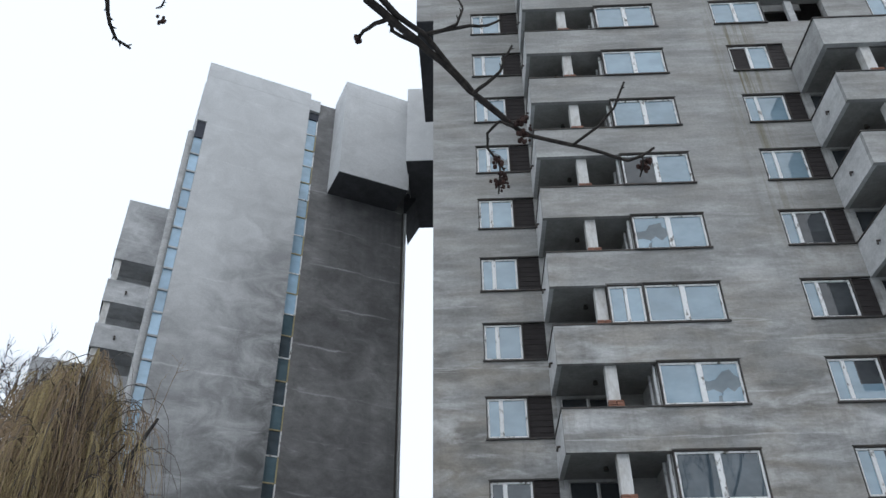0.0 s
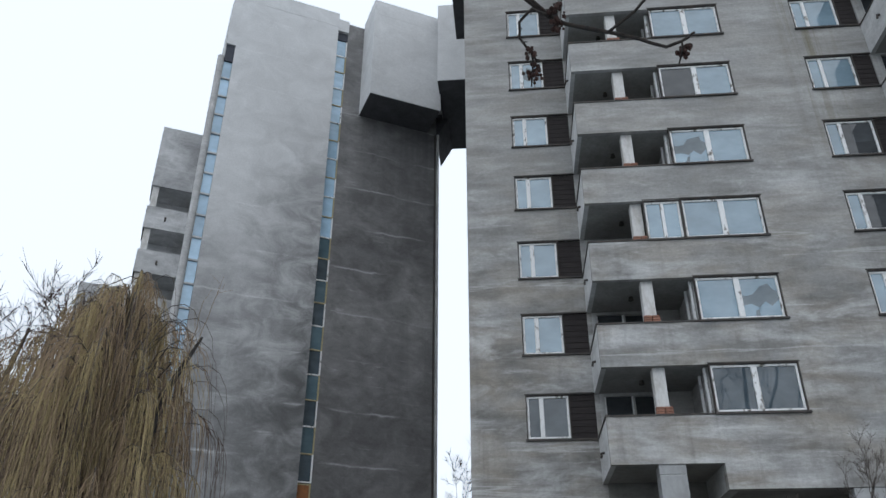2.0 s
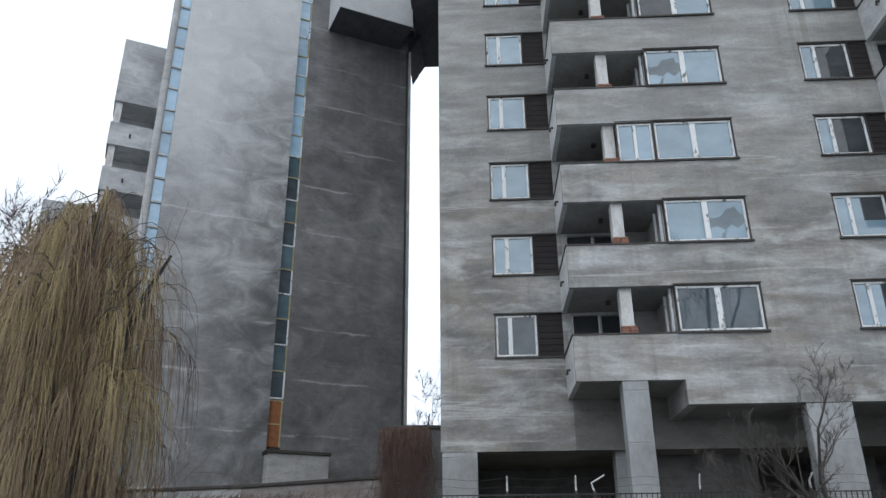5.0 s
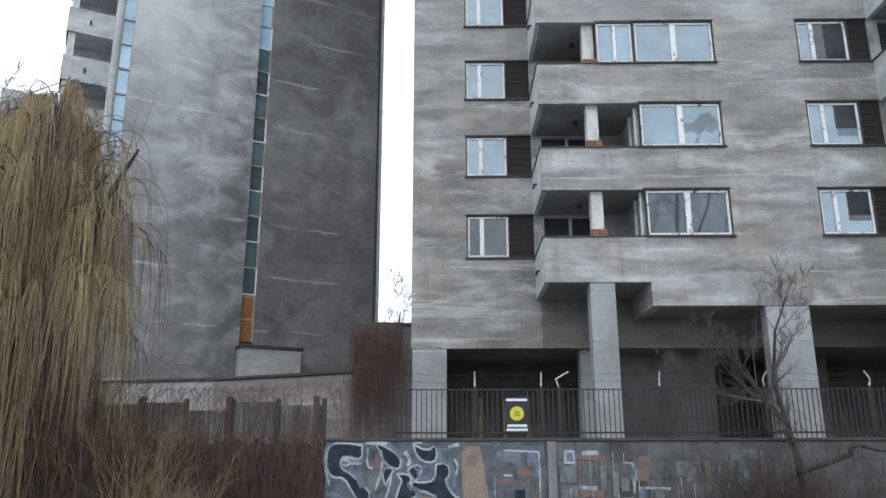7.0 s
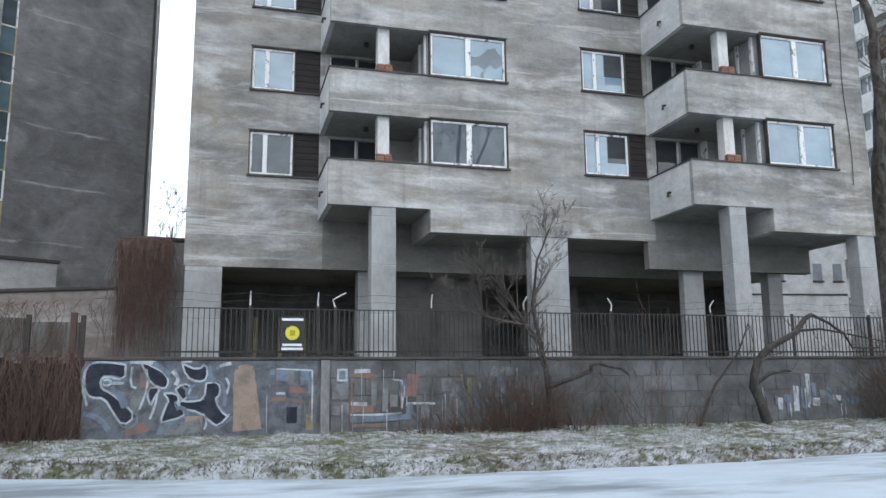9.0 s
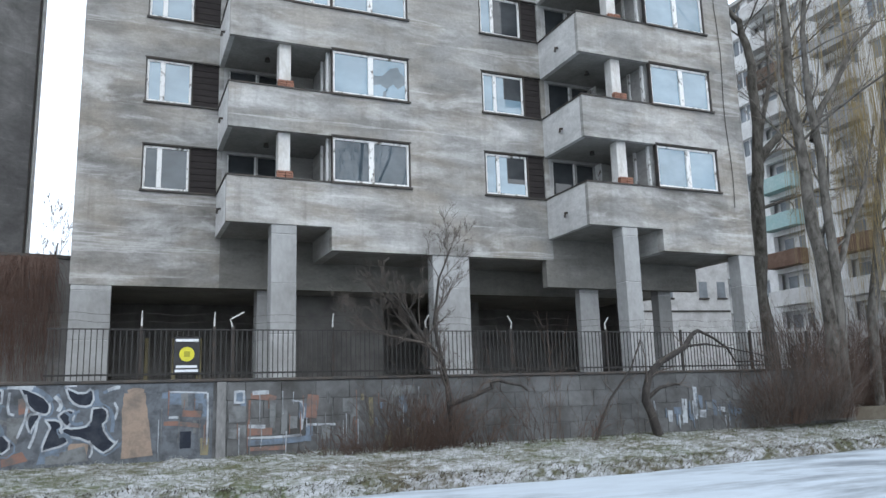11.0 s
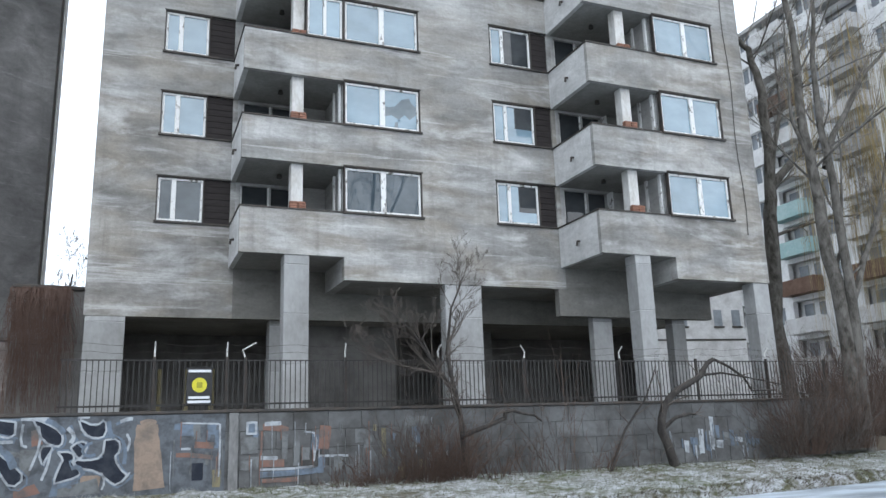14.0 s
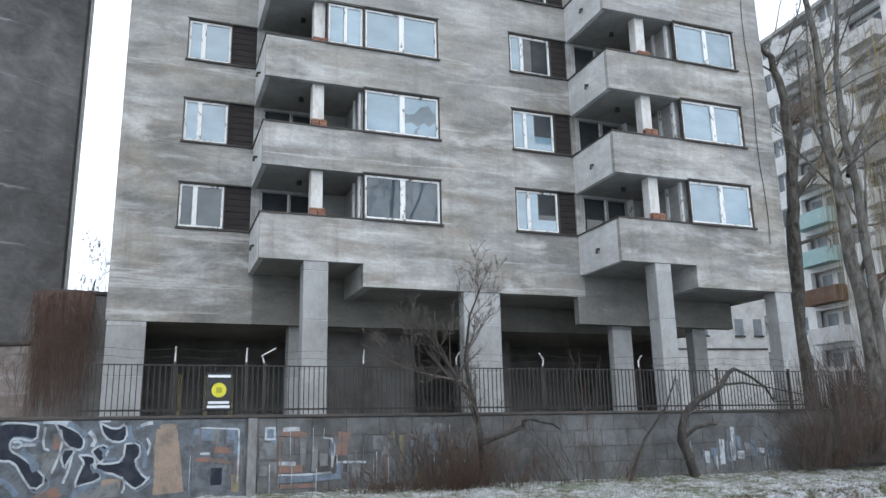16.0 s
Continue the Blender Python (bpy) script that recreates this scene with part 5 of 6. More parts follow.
def shrub(name, label, x, y, z, height, width, n, seed, m, upright=0.6, group="wall shrubs"):
    rng = random.Random(seed)
    w = Wood()
    for i in range(int(n * 0.85)):
        a, r = rng.uniform(0, 2 * math.pi), rng.uniform(0, 1) ** 0.7
        p = Vector((math.cos(a) * r * width * 0.4, math.sin(a) * r * 0.3, 0))
        d = Vector((math.cos(a) * (1 - upright) + rng.uniform(-0.3, 0.3), math.sin(a) * (1 - upright) * 0.5, upright + 0.3))
        h = height * (0.35 + 1.05 * rng.random() ** 1.6)
        pts = wander(p, d, h, 6, 0.24, 0.0, rng)
        w.limb(pts, 0.008, 0.0025, 3)
        for k in range(rng.randint(3, 6)):
            j = rng.randint(1, 5)
            w.limb(wander(pts[j], (pts[j] - pts[j - 1]).normalized() + Vector((rng.uniform(-1, 1), rng.uniform(-0.6, 0.6), rng.uniform(-0.3, 0.8))), h * rng.uniform(0.15, 0.4), 4, 0.25, 0, rng), 0.005, 0.002, 3)
    o = tagged(new(name, w.mesh(name, m)), label, "shrub", group, "stuff")
    o.location = (x, y, z)
    return o


V = Vector
# crooked trees in front of the wall
bare_tree("bare_tree", "crooked small bare tree before the garden wall", [
    ([(7.5, 17.2, 0.45), (7.4, 17.2, 1.36), (7.22, 17.15, 2.47), (6.75, 17.1, 3.03), (6.4, 17.1, 3.7)], 0.09, 0.025, 3),
    ([(7.22, 17.15, 2.45), (7.05, 17.2, 3.4), (7.2, 17.2, 4.5), (7.55, 17.2, 5.3)], 0.06, 0.012, 3),
    ([(6.75, 17.1, 3.03), (6.1, 17.0, 3.9), (5.5, 17.0, 4.4)], 0.04, 0.01, 3),
    ([(6.9, 17.1, 2.9), (5.8, 17.0, 3.1), (4.8, 17.0, 3.45)], 0.035, 0.008, 3),
    ([(7.3, 17.1, 1.45), (7.93, 17.05, 1.66), (8.46, 17.05, 1.85), (8.44, 17.03, 1.98), (8.62, 17.02, 2.02), (8.93, 17.0, 1.94), (9.23, 17.0, 1.89), (9.4, 17.0, 1.76)], 0.06, 0.025, -1), ([(8.0, 17.05, 1.68), (8.2, 17.0, 1.95), (8.5, 16.98, 2.0)], 0.03, 0.012, 1)], 11, kids=10, shrink=0.42, m=BARK_DARK, mt=TWIG)
bare_tree("bare_tree", "bent dark bare tree leaning along the garden wall", [
    ([(13.35, 17.1, 0.5), (13.24, 17.1, 0.8), (13.0, 17.1, 1.4), (13.15, 17.1, 2.0), (13.58, 17.1, 2.42), (14.42, 17.1, 2.8), (14.72, 17.1, 3.15), (14.96, 17.1, 3.27)], 0.14, 0.055, 1),
    ([(14.96, 17.1, 3.27), (15.4, 17.0, 3.05), (15.86, 17.0, 2.77), (16.1, 17.0, 2.4), (16.95, 17.0, 2.4)], 0.045, 0.02, 1),
    ([(14.5, 17.1, 2.84), (15.1, 17.0, 2.89), (15.95, 17.0, 2.77), (17.35, 17.0, 2.53)], 0.04, 0.014, 1),
    ([(13.0, 17.1, 1.42), (13.4, 17.0, 1.73), (13.9, 17.0, 1.82), (14.08, 17.0, 1.8)], 0.06, 0.03, 1)], 12, kids=4, shrink=0.35, m=BARK_DARK, mt=TWIG)
bare_tree("bare_tree", "slender leaning bare sapling before the garden wall", [([(11.35, 17.1, 0.45), (11.87, 17.1, 1.46), (12.6, 17.1, 2.25), (12.9, 17.0, 3.0)], 0.045, 0.015, 2)], 13, kids=4, shrink=0.4, m=BARK_DARK, mt=TWIG)
for x, h, wd, n, sd, m, up in ((5.4, 0.7, 1.5, 110, 1, TWIG_RED, 0.35), (6.4, 1.2, 1.2, 150, 2, TWIG_RED, 0.45), (7.2, 1.5, 1.0, 130, 3, TWIG_RED, 0.5), (8.2, 0.8, 1.2, 40, 4, TWIG_RED, 0.5), (9.6, 1.5, 1.2, 14, 5, TWIG, 0.7), (11.0, 1.0, 1.4, 22, 6, TWIG_RED, 0.6),
                              (12.3, 1.8, 1.2, 10, 7, TWIG, 0.8), (8.0, 3.2, 1.2, 10, 8, TWIG, 0.85), (10.0, 3.1, 1.6, 16, 9, TWIG_RED, 0.75), (15.9, 1.0, 1.2, 10, 10, TWIG, 0.6), (17.1, 2.4, 1.5, 90, 14, TWIG, 0.5), (18.0, 2.6, 1.8, 190, 15, TWIG_RED, 0.5), (19.2, 2.6, 1.8, 190, 16, TWIG, 0.5), (20.0, 2.4, 1.6, 150, 20, TWIG_RED, 0.55), (6.0, 2.4, 1.6, 34, 17, TWIG, 0.7), (9.0, 2.2, 1.4, 14, 18, TWIG_RED, 0.7), (4.5, 0.5, 1.3, 60, 19, TWIG_RED, 0.3)):
    shrub("bare_shrub", "tangled bare shrub at the foot of the wall" if h < 2.3 else "tall bare thicket against the wall", x, 17.1, 0.45 + max(0, x - 15) * 0.05, h, wd, n, sd, m, up)

# right: tall bare trees
FINEST[0], AWAY[0] = 0.006, 0.55
bare_tree("tall_tree", "tall grey bare tree with a forked trunk beyond the wall", [
    ([(20.6, 17.7, 0.6), (20.83, 17.7, 3.2), (20.73, 17.7, 5.8), (20.47, 17.7, 7.6), (20.46, 17.75, 9.5), (20.34, 17.8, 10.9), (20.5, 17.8, 13.2), (20.42, 17.9, 16.2)], 0.27, 0.1, 3),
    ([(20.9, 17.55, 0.6), (21.0, 17.5, 4.0), (21.0, 17.5, 7.5), (20.8, 17.5, 11.0), (20.9, 17.5, 13.4), (21.4, 17.5, 16.4)], 0.2, 0.06, 3),
    ([(20.95, 17.5, 4.9), (21.6, 17.6, 5.8), (22.5, 17.7, 7.2), (23.3, 17.8, 8.4), (24.3, 17.9, 10.6)], 0.13, 0.04, 3),
    ([(20.9, 17.6, 9.6), (21.6, 17.7, 10.9), (22.6, 17.8, 12.0), (23.7, 17.8, 13.5), (25.0, 17.8, 14.6)], 0.13, 0.05, 3),
    ([(20.4, 17.8, 9.9), (19.9, 17.8, 11.2), (20.0, 17.8, 12.8), (20.1, 17.7, 15.0)], 0.07, 0.02, 3)], 21, kids=9, shrink=0.36, m=BARK, mt=TWIG_PALE)
bare_tree("tall_tree", "tall dark bare tree beside the corner of the block", [
    ([(22.8, 22.4, 0.7), (22.86, 22.4, 3.7), (22.95, 22.4, 6.7), (23.17, 22.4, 9.5), (23.37, 22.4, 10.65), (23.52, 22.4, 13.8), (23.44, 22.4, 15.6), (23.2, 22.4, 16.6), (22.7, 22.4, 17.0)], 0.36, 0.1, 3),
    ([(23.37, 22.4, 10.6), (24.33, 22.4, 11.46), (25.27, 22.4, 12.4), (25.6, 22.4, 13.4), (25.5, 22.4, 16.0)], 0.2, 0.05, 3),
    ([(23.3, 22.4, 10.2), (23.6, 22.2, 12.0), (24.3, 22.2, 14.2), (24.4, 22.2, 17.0)], 0.12, 0.04, 3)], 22, kids=10, shrink=0.38, m=BARK, mt=TWIG_PALE)


def hanging(t, rng, fine, centre, n, top, bottom, spread):
    """Long drooping withies under a crown."""
    w = Wood()
    for i in range(n):
        a, r = rng.uniform(0, 2 * math.pi), rng.uniform(0, 1) ** 0.6 * spread
        p = V(centre) + V((math.cos(a) * r, math.sin(a) * r, 0))
        p.z = rng.uniform(*top)
        ln = p.z - rng.uniform(*bottom)
        if ln < 0.3:
            continue
        sway = V((rng.uniform(-0.12, 0.12), rng.uniform(-0.12, 0.12), 0))
        w.limb([p, p + V((0, 0, -ln * 0.3)) + sway * 0.5, p + V((0, 0, -ln * 0.65)) + sway * 1.2, p + V((0, 0, -ln)) + sway * 2], 0.008, 0.003, 3)
    return w


def right_withies(t, rng, fine):
    w = Wood()
    for cx, cy, n in ((-1.2, 0.5, 110), (0.6, -0.2, 210), (2.4, -0.6, 240), (4.2, 0.5, 180)):
        h = hanging(t, rng, fine, (cx, cy, 0), n, (6.5, 15.5), (2.5, 9.0), 1.0)
        off = len(w.v)
        w.v += h.v
        w.f += [tuple(i + off for i in f) for f in h.f]
    o = part("withy_curtain", w.mesh("withy_curtain", WITHY), None, t, "yellow hanging withies")
    o["kind"] = "stuff"


bare_tree("willow_tree", "bare willow with thin yellow hanging withies", [
    ([(23.5, 18.5, 0.8), (23.6, 18.4, 4.0), (24.5, 18.3, 8.0), (25.8, 18.2, 13.0), (26.6, 18.0, 17.0)], 0.2, 0.05, 3),
    ([(23.6, 18.4, 4.0), (25.4, 18.6, 7.0), (27.5, 19.0, 11.0), (29.5, 19.0, 14.5)], 0.12, 0.04, 3)], 23, kids=5, shrink=0.4, mt=WITHY, extra=right_withies)
FINEST[0], AWAY[0] = 0.005, 0.0
HEDGE = bark("dark_hedge_bark", (0.06, 0.038, 0.03), (0.10, 0.07, 0.056))
for i, (x, y, h) in enumerate(((20.9, 18.6, 2.6), (22.2, 19.4, 2.9), (23.5, 20.2, 3.0), (25.5, 20.0, 3.2), (27.5, 20.5, 3.2), (29.5, 21.0, 3.2), (24.0, 18.6, 2.6), (26.5, 19.0, 2.8))):
    shrub("bare_hedge", "dense brown bare hedge beyond the wall's end", x, y, 0.75, h, 2.8, 300, 40 + i, HEDGE, 0.7, "hedge")

# left: the weeping willow
def left_withies(t, rng, fine):
    """Clumps of drooping withies hung from short arching branchlets, dense in the heart, thinned on the right to fit
    the camera's view.
    """
    def dome(u, v):
        r2 = u * u + v * v
        return 1.4 + 8.7 * math.sqrt(max(0.0, 1 - 0.62 * r2)) * (1 - 0.16 * max(0, -u)) + 0.7 * noise.noise((u * 3, v * 3, 5))

    heaps = {WITHY: Wood(), WITHY_BROWN: Wood(), TWIG_RED: Wood()}
    arch = Wood()
    for i in range(900):
        a, r = rng.uniform(0, 2 * math.pi), math.sqrt(rng.random())
        u, v = math.cos(a) * r, math.sin(a) * r
        if u > 0.25 and rng.random() < 0.45 + 0.6 * u:
            continue
        if v > 0.5 and rng.random() < 0.3:
            continue
        hi = dome(u, v)
        z = hi - (hi - 1.6) * rng.random() ** 1.5
        if u > 0.45:
            z = hi - (hi - 4.5) * rng.random()
        p = V((u * (2.8 if u < 0 else 2.3), v * 2.4, max(1.6, z)))
        out = V((math.cos(a), math.sin(a), 0)) * rng.uniform(0.4, 1.0)
        pts = [p - out * 1.3 - V((0, 0, rng.uniform(0.1, 0.9))), p - out * 0.5 + V((0, 0, 0.12)), p + V((0, 0, 0.15)), p + out * 0.5, p + out * 0.8 - V((0, 0, 0.45))]
        arch.limb(pts, 0.017, 0.006, 4)
        m = rng.choice((WITHY, WITHY, WITHY_BROWN, WITHY_BROWN, WITHY_BROWN, TWIG_RED)) if u > -0.4 else rng.choice((WITHY, WITHY, WITHY_BROWN, WITHY_BROWN, TWIG_RED))
        for k in range(rng.randint(11, 22)):
            f = rng.uniform(0.8, 3.99)
            q = pts[int(f)].lerp(pts[int(f) + 1], f - int(f)) if f < 4 else pts[4]
            ln = min(q.z - 0.4, rng.uniform(0.7, 3.4))
            if ln < 0.3:
                continue
            s = V((rng.gauss(0, 0.16), rng.gauss(0, 0.16), 0)) + out * 0.2
            heaps[m].limb([q, q + s * 0.6 + V((0, 0, -0.12 * ln)), q + s * 1.1 + V((0, 0, -0.5 * ln)), q + s * 1.15 + V((rng.gauss(0, 0.07), rng.gauss(0, 0.07), -ln))], 0.0085, 0.003, 3)
    for m, w in heaps.items():
        o = part("withy_curtain", w.mesh("withy_curtain", m), None, t, "long drooping withies")
        o["kind"] = "stuff"
    for i in range(40):
        a = rng.uniform(0, 2 * math.pi)
        r = rng.uniform(0.3, 1.0)
        p = V((math.cos(a) * r * 1.9, math.sin(a) * r * 2.2, dome(math.cos(a) * r, math.sin(a) * r) - 0.4))
        out = V((math.cos(a), math.sin(a), 0))
        arch.limb([p - out * 0.8 - V((0, 0, 1.0)), p, p + out * 0.3 + V((0, 0, 0.26)), p + out * 0.62 + V((0, 0, 0.3)), p + out * 0.9 + V((0, 0, 0.12)), p + out * 1.1 + V((0, 0, -0.25)), p + out * 1.2 + V((0, 0, -0.8)), p + out * 1.24 + V((0, 0, -1.6))], 0.014, 0.004, 4)
    part("arching_shoot", arch.mesh("arching_shoot", TWIG), None, t, "bare arching shoots")["kind"] = "stuff"


bare_tree("weeping_willow", "large weeping willow, bare brown and yellow, before the tower", [
    ([(-9.5, 17.0, 0.3), (-9.4, 17.0, 2.5), (-9.7, 17.0, 4.5), (-9.9, 17.0, 7.0), (-9.7, 17.0, 9.0)], 0.38, 0.05, 2),
    ([(-9.4, 17.0, 2.5), (-8.6, 17.0, 5.0), (-8.0, 16.8, 7.6), (-7.4, 16.8, 8.8)], 0.17, 0.03, 2),
    ([(-9.6, 17.0, 3.5), (-11.0, 17.3, 6.0), (-11.8, 17.4, 8.0)], 0.17, 0.03, 2),
    ([(-9.4, 17.0, 3.0), (-9.6, 15.9, 5.5), (-10.0, 15.2, 7.6)], 0.15, 0.03, 2)], 31, kids=4, shrink=0.3, m=BARK_DARK, mt=WITHY_BROWN, extra=left_withies, lift=0.0)
FINEST[0] = 0.011
bare_tree("bare_tree", "dark spreading bare tree behind the willow", [
    ([(-15.2, 22.0, 0.7), (-15.2, 22.0, 4.0), (-15.0, 22.0, 8.0), (-14.8, 22.0, 11.5)], 0.26, 0.05, 3),
    ([(-15.2, 22.0, 4.0), (-14.2, 22.0, 7.5), (-13.4, 22.0, 10.5)], 0.14, 0.03, 3), ([(-15.2, 22.0, 4.5), (-16.6, 22.0, 8.0), (-17.6, 22.0, 10.5)], 0.14, 0.03, 3)], 32, kids=10, shrink=0.42, m=BARK_DARK, mt=TWIG_RED)
bare_tree("bare_tree", "dark wide bare tree at the canal bend behind the willow", [
    ([(-18.5, 24.0, 0.7), (-18.4, 24.0, 5.0), (-17.8, 24.0, 9.0), (-17.0, 24.0, 12.4)], 0.28, 0.05, 3),
    ([(-18.4, 24.0, 5.0), (-16.6, 24.0, 8.4), (-15.0, 24.0, 11.8)], 0.16, 0.03, 3), ([(-18.4, 24.0, 6.0), (-19.8, 24.0, 9.5), (-20.8, 24.0, 12.4)], 0.15, 0.03, 3)], 35, kids=10, shrink=0.42, m=BARK_DARK, mt=TWIG_RED)
FINEST[0] = 0.005
for i, (x, y, z, h, n) in enumerate(((-4.3, 17.4, 0.5, 1.7, 60), (-5.8, 17.4, 0.5, 1.8, 70), (-7.4, 17.3, 0.5, 2.4, 110), (-3.4, 17.5, 0.5, 1.5, 50), (-11.5, 17.0, 0.4, 2.6, 120), (-6.6, 18.3, 1.0, 1.8, 40), (-4.6, 18.3, 1.0, 1.8, 40), (-8.6, 16.6, 0.4, 3.6, 200), (-10.2, 16.4, 0.4, 3.2, 200), (-7.2, 16.9, 0.4, 2.4, 160), (-12.0, 16.6, 0.4, 3.4, 200))):
    shrub("creeper_thicket", "brown bare creeper thicket on the plank fence", x, y, z, h, 2.2, n, 60 + i, CREEPER if i % 3 else TWIG_RED, 0.75, "creepers")
for i, (x, h) in enumerate(((-6.9, 2.6), (-6.2, 2.1), (-5.5, 1.3))):
    shrub("withy_shrub", "low yellow-green bare withy bush before the plank fence", x, 16.8, 0.45, h, 1.1, 60, 90 + i, WITHY_BROWN if i else WITHY, 0.65, "withy bushes")
creeper("hanging_creeper", "bare brown creeper hanging over the linking wall", -3.25, -1.75, 24.85, 6.0, 2.0, 420, 71, CREEPER)
creeper("hanging_creeper", "bare brown creeper hanging over the plank fence", -12.0, -2.95, 17.72, 2.25, 0.6, 620, 72, CREEPER)
creeper("hanging_creeper", "bare brown creeper trailing over the corrugated screen", -12.0, -2.4, 18.55, 3.4, 2.2, 200, 73, CREEPER)
FINEST[0] = 0.014
bare_tree("bare_tree", "small far bare tree behind the gap", [([(-3.9, 52, 0.6), (-4.0, 52, 5.0), (-4.0, 52, 8.5), (-3.6, 52, 11.6)], 0.2, 0.04, 3)], 33, kids=9, shrink=0.4, m=BARK_DARK)
FINEST[0] = 0.006

FINEST[0] = 0.012
bare_tree("bare_tree", "tall bare tree on the near bank, mirrored in the windows", [
    ([(14.0, -6.0, 0.1), (14.2, -6.0, 6.0), (14.6, -6.2, 12.0), (15.2, -6.2, 20.0), (15.6, -6.2, 26.0)], 0.22, 0.06, 3), ([(14.8, -6.2, 13.0), (17.0, -6.0, 18.0), (18.4, -6.0, 24.0)], 0.11, 0.03, 3), ([(14.6, -6.2, 12.0), (13.0, -6.0, 17.0), (12.6, -6.0, 23.0)], 0.11, 0.03, 3),
    ([(14.2, -6.0, 6.0), (12.0, -6.0, 11.0), (10.6, -6.2, 17.0)], 0.1, 0.03, 3), ([(14.3, -6.0, 7.0), (17.0, -6.2, 12.0), (18.5, -6.2, 18.0)], 0.1, 0.03, 3)], 34, kids=8, shrink=0.4, m=BARK_DARK, mt=TWIG)
FINEST[0] = 0.006

# near branches over the viewer, from a tree behind
MAIN_BOUGH = [(-2.2, -0.9, 5.0), (-1.3, 0.6, 5.7), (-0.75, 1.6, 5.3), (-0.42, 2.12, 4.73), (-0.33, 2.2, 4.7), (-0.22, 2.29, 4.66), (-0.1, 2.39, 4.61), (0.03, 2.51, 4.53), (0.18, 2.61, 4.46), (0.28, 2.66, 4.38)]
SECOND_BOUGH = [(-1.3, 0.6, 5.7), (-0.7, 1.6, 5.35), (-0.36, 2.12, 4.74), (-0.29, 2.2, 4.71), (-0.17, 2.28, 4.67), (-0.05, 2.42, 4.59), (0.08, 2.55, 4.5), (0.19, 2.62, 4.44), (0.33, 2.67, 4.37)]
TWIGS = (
    ([(0.28, 2.66, 4.38), (0.47, 2.66, 4.31), (0.65, 2.67, 4.25), (0.77, 2.69, 4.21), (0.84, 2.68, 4.23), (0.9, 2.67, 4.27)], 0.011, 0.006),
    ([(0.33, 2.67, 4.37), (0.51, 2.66, 4.29), (0.63, 2.59, 4.34), (0.71, 2.54, 4.41), (0.76, 2.47, 4.51)], 0.009, 0.005),
    ([(0.05, 2.51, 4.51), (0.11, 2.47, 4.53), (0.18, 2.43, 4.57), (0.2, 2.41, 4.63), (0.24, 2.38, 4.69)], 0.01, 0.005),
    ([(-0.17, 2.28, 4.67), (-0.06, 2.27, 4.69), (0.04, 2.27, 4.71), (0.12, 2.29, 4.73), (0.19, 2.29, 4.77)], 0.011, 0.005),
    ([(-0.12, 2.28, 4.68), (-0.02, 2.25, 4.7), (0.01, 2.22, 4.77), (-0.01, 2.21, 4.83)], 0.008, 0.004))
DROOPING = (
    ([(-0.33, 2.2, 4.7), (-0.4, 2.22, 4.69), (-0.46, 2.27, 4.7), (-0.5, 2.32, 4.7)], 0.012, 0.007),
    ([(-0.33, 2.2, 4.7), (-0.32, 2.26, 4.68), (-0.27, 2.31, 4.69), (-0.21, 2.35, 4.69)], 0.01, 0.008),
    ([(0.25, 2.64, 4.4), (0.17, 2.58, 4.39), (0.11, 2.63, 4.36), (0.11, 2.69, 4.32), (0.17, 2.76, 4.28), (0.19, 2.8, 4.27)], 0.008, 0.005),
    ([(0.16, 2.75, 4.29), (0.17, 2.78, 4.26), (0.16, 2.86, 4.17)], 0.006, 0.004),
    ([(0.84, 2.68, 4.23), (0.84, 2.7, 4.19), (0.83, 2.75, 4.16)], 0.005, 0.004),
    ([(-2.0, 0.4, 5.6), (-1.65, 1.4, 5.0), (-1.49, 1.91, 4.52), (-1.51, 2.0, 4.49), (-1.51, 2.08, 4.48), (-1.48, 2.15, 4.5)], 0.012, 0.006),
    ([(-1.65, 1.4, 5.0), (-1.28, 1.97, 4.59), (-1.31, 2.01, 4.6), (-1.35, 2.04, 4.63)], 0.006, 0.003))


def knuckles(t, rng, fine):
    """Buds and swollen joints along the near twigs."""
    base = t.matrix_basis.translation
    for pts, r0, r1 in TWIGS + DROOPING:
        for a, b in zip(pts[-4:], pts[-3:]):
            for f in (0.25, 0.75):
                p = V(a).lerp(V(b), f) - base
                d = (V(b) - V(a)).normalized()
                fine.limb([p - d * 0.012, p, p + d * 0.012], r1 * 0.9, r1 * 1.1, 5)
                side = d.orthogonal().normalized() * rng.choice((-1, 1)) + d * 0.8
                fine.limb([p, p + side * 0.012, p + side * 0.02], r1 * 1.1, 0.001, 4)


bare_tree("overhanging_tree", "dark bare tree with dry seed clusters hanging over the bank", [
    ([(-2.6, -1.6, 0.05), (-2.5, -1.4, 2.5), (-2.2, -0.9, 5.0), (-2.4, -1.4, 7.5)], 0.2, 0.12, -1),
    ([(-2.4, -1.4, 7.3), (-2.2, -2.6, 10.0), (-1.2, -3.6, 13.0), (-0.6, -4.0, 16.5)], 0.12, 0.03, 3),
    ([(-2.4, -1.4, 7.4), (-0.4, -3.6, 10.0), (1.8, -5.0, 13.0), (3.4, -5.4, 16.0)], 0.1, 0.03, 3),
    ([(-2.4, -1.5, 7.2), (-4.2, -3.4, 10.5), (-5.2, -4.4, 14.5)], 0.1, 0.03, 3),
    (MAIN_BOUGH, 0.028, 0.011, -1), (SECOND_BOUGH, 0.019, 0.008, -1)] + [(p, a, b, -1) for p, a, b in TWIGS + DROOPING],
    51, m=BARK_NEAR, mt=BARK_NEAR, group="", extra=knuckles)
SEED = worn("dry_seed_cluster", (0.028, 0.016, 0.014), (0.06, 0.03, 0.024), size=40, rough=0.9)
overhang = bpy.data.objects["overhanging_tree"]


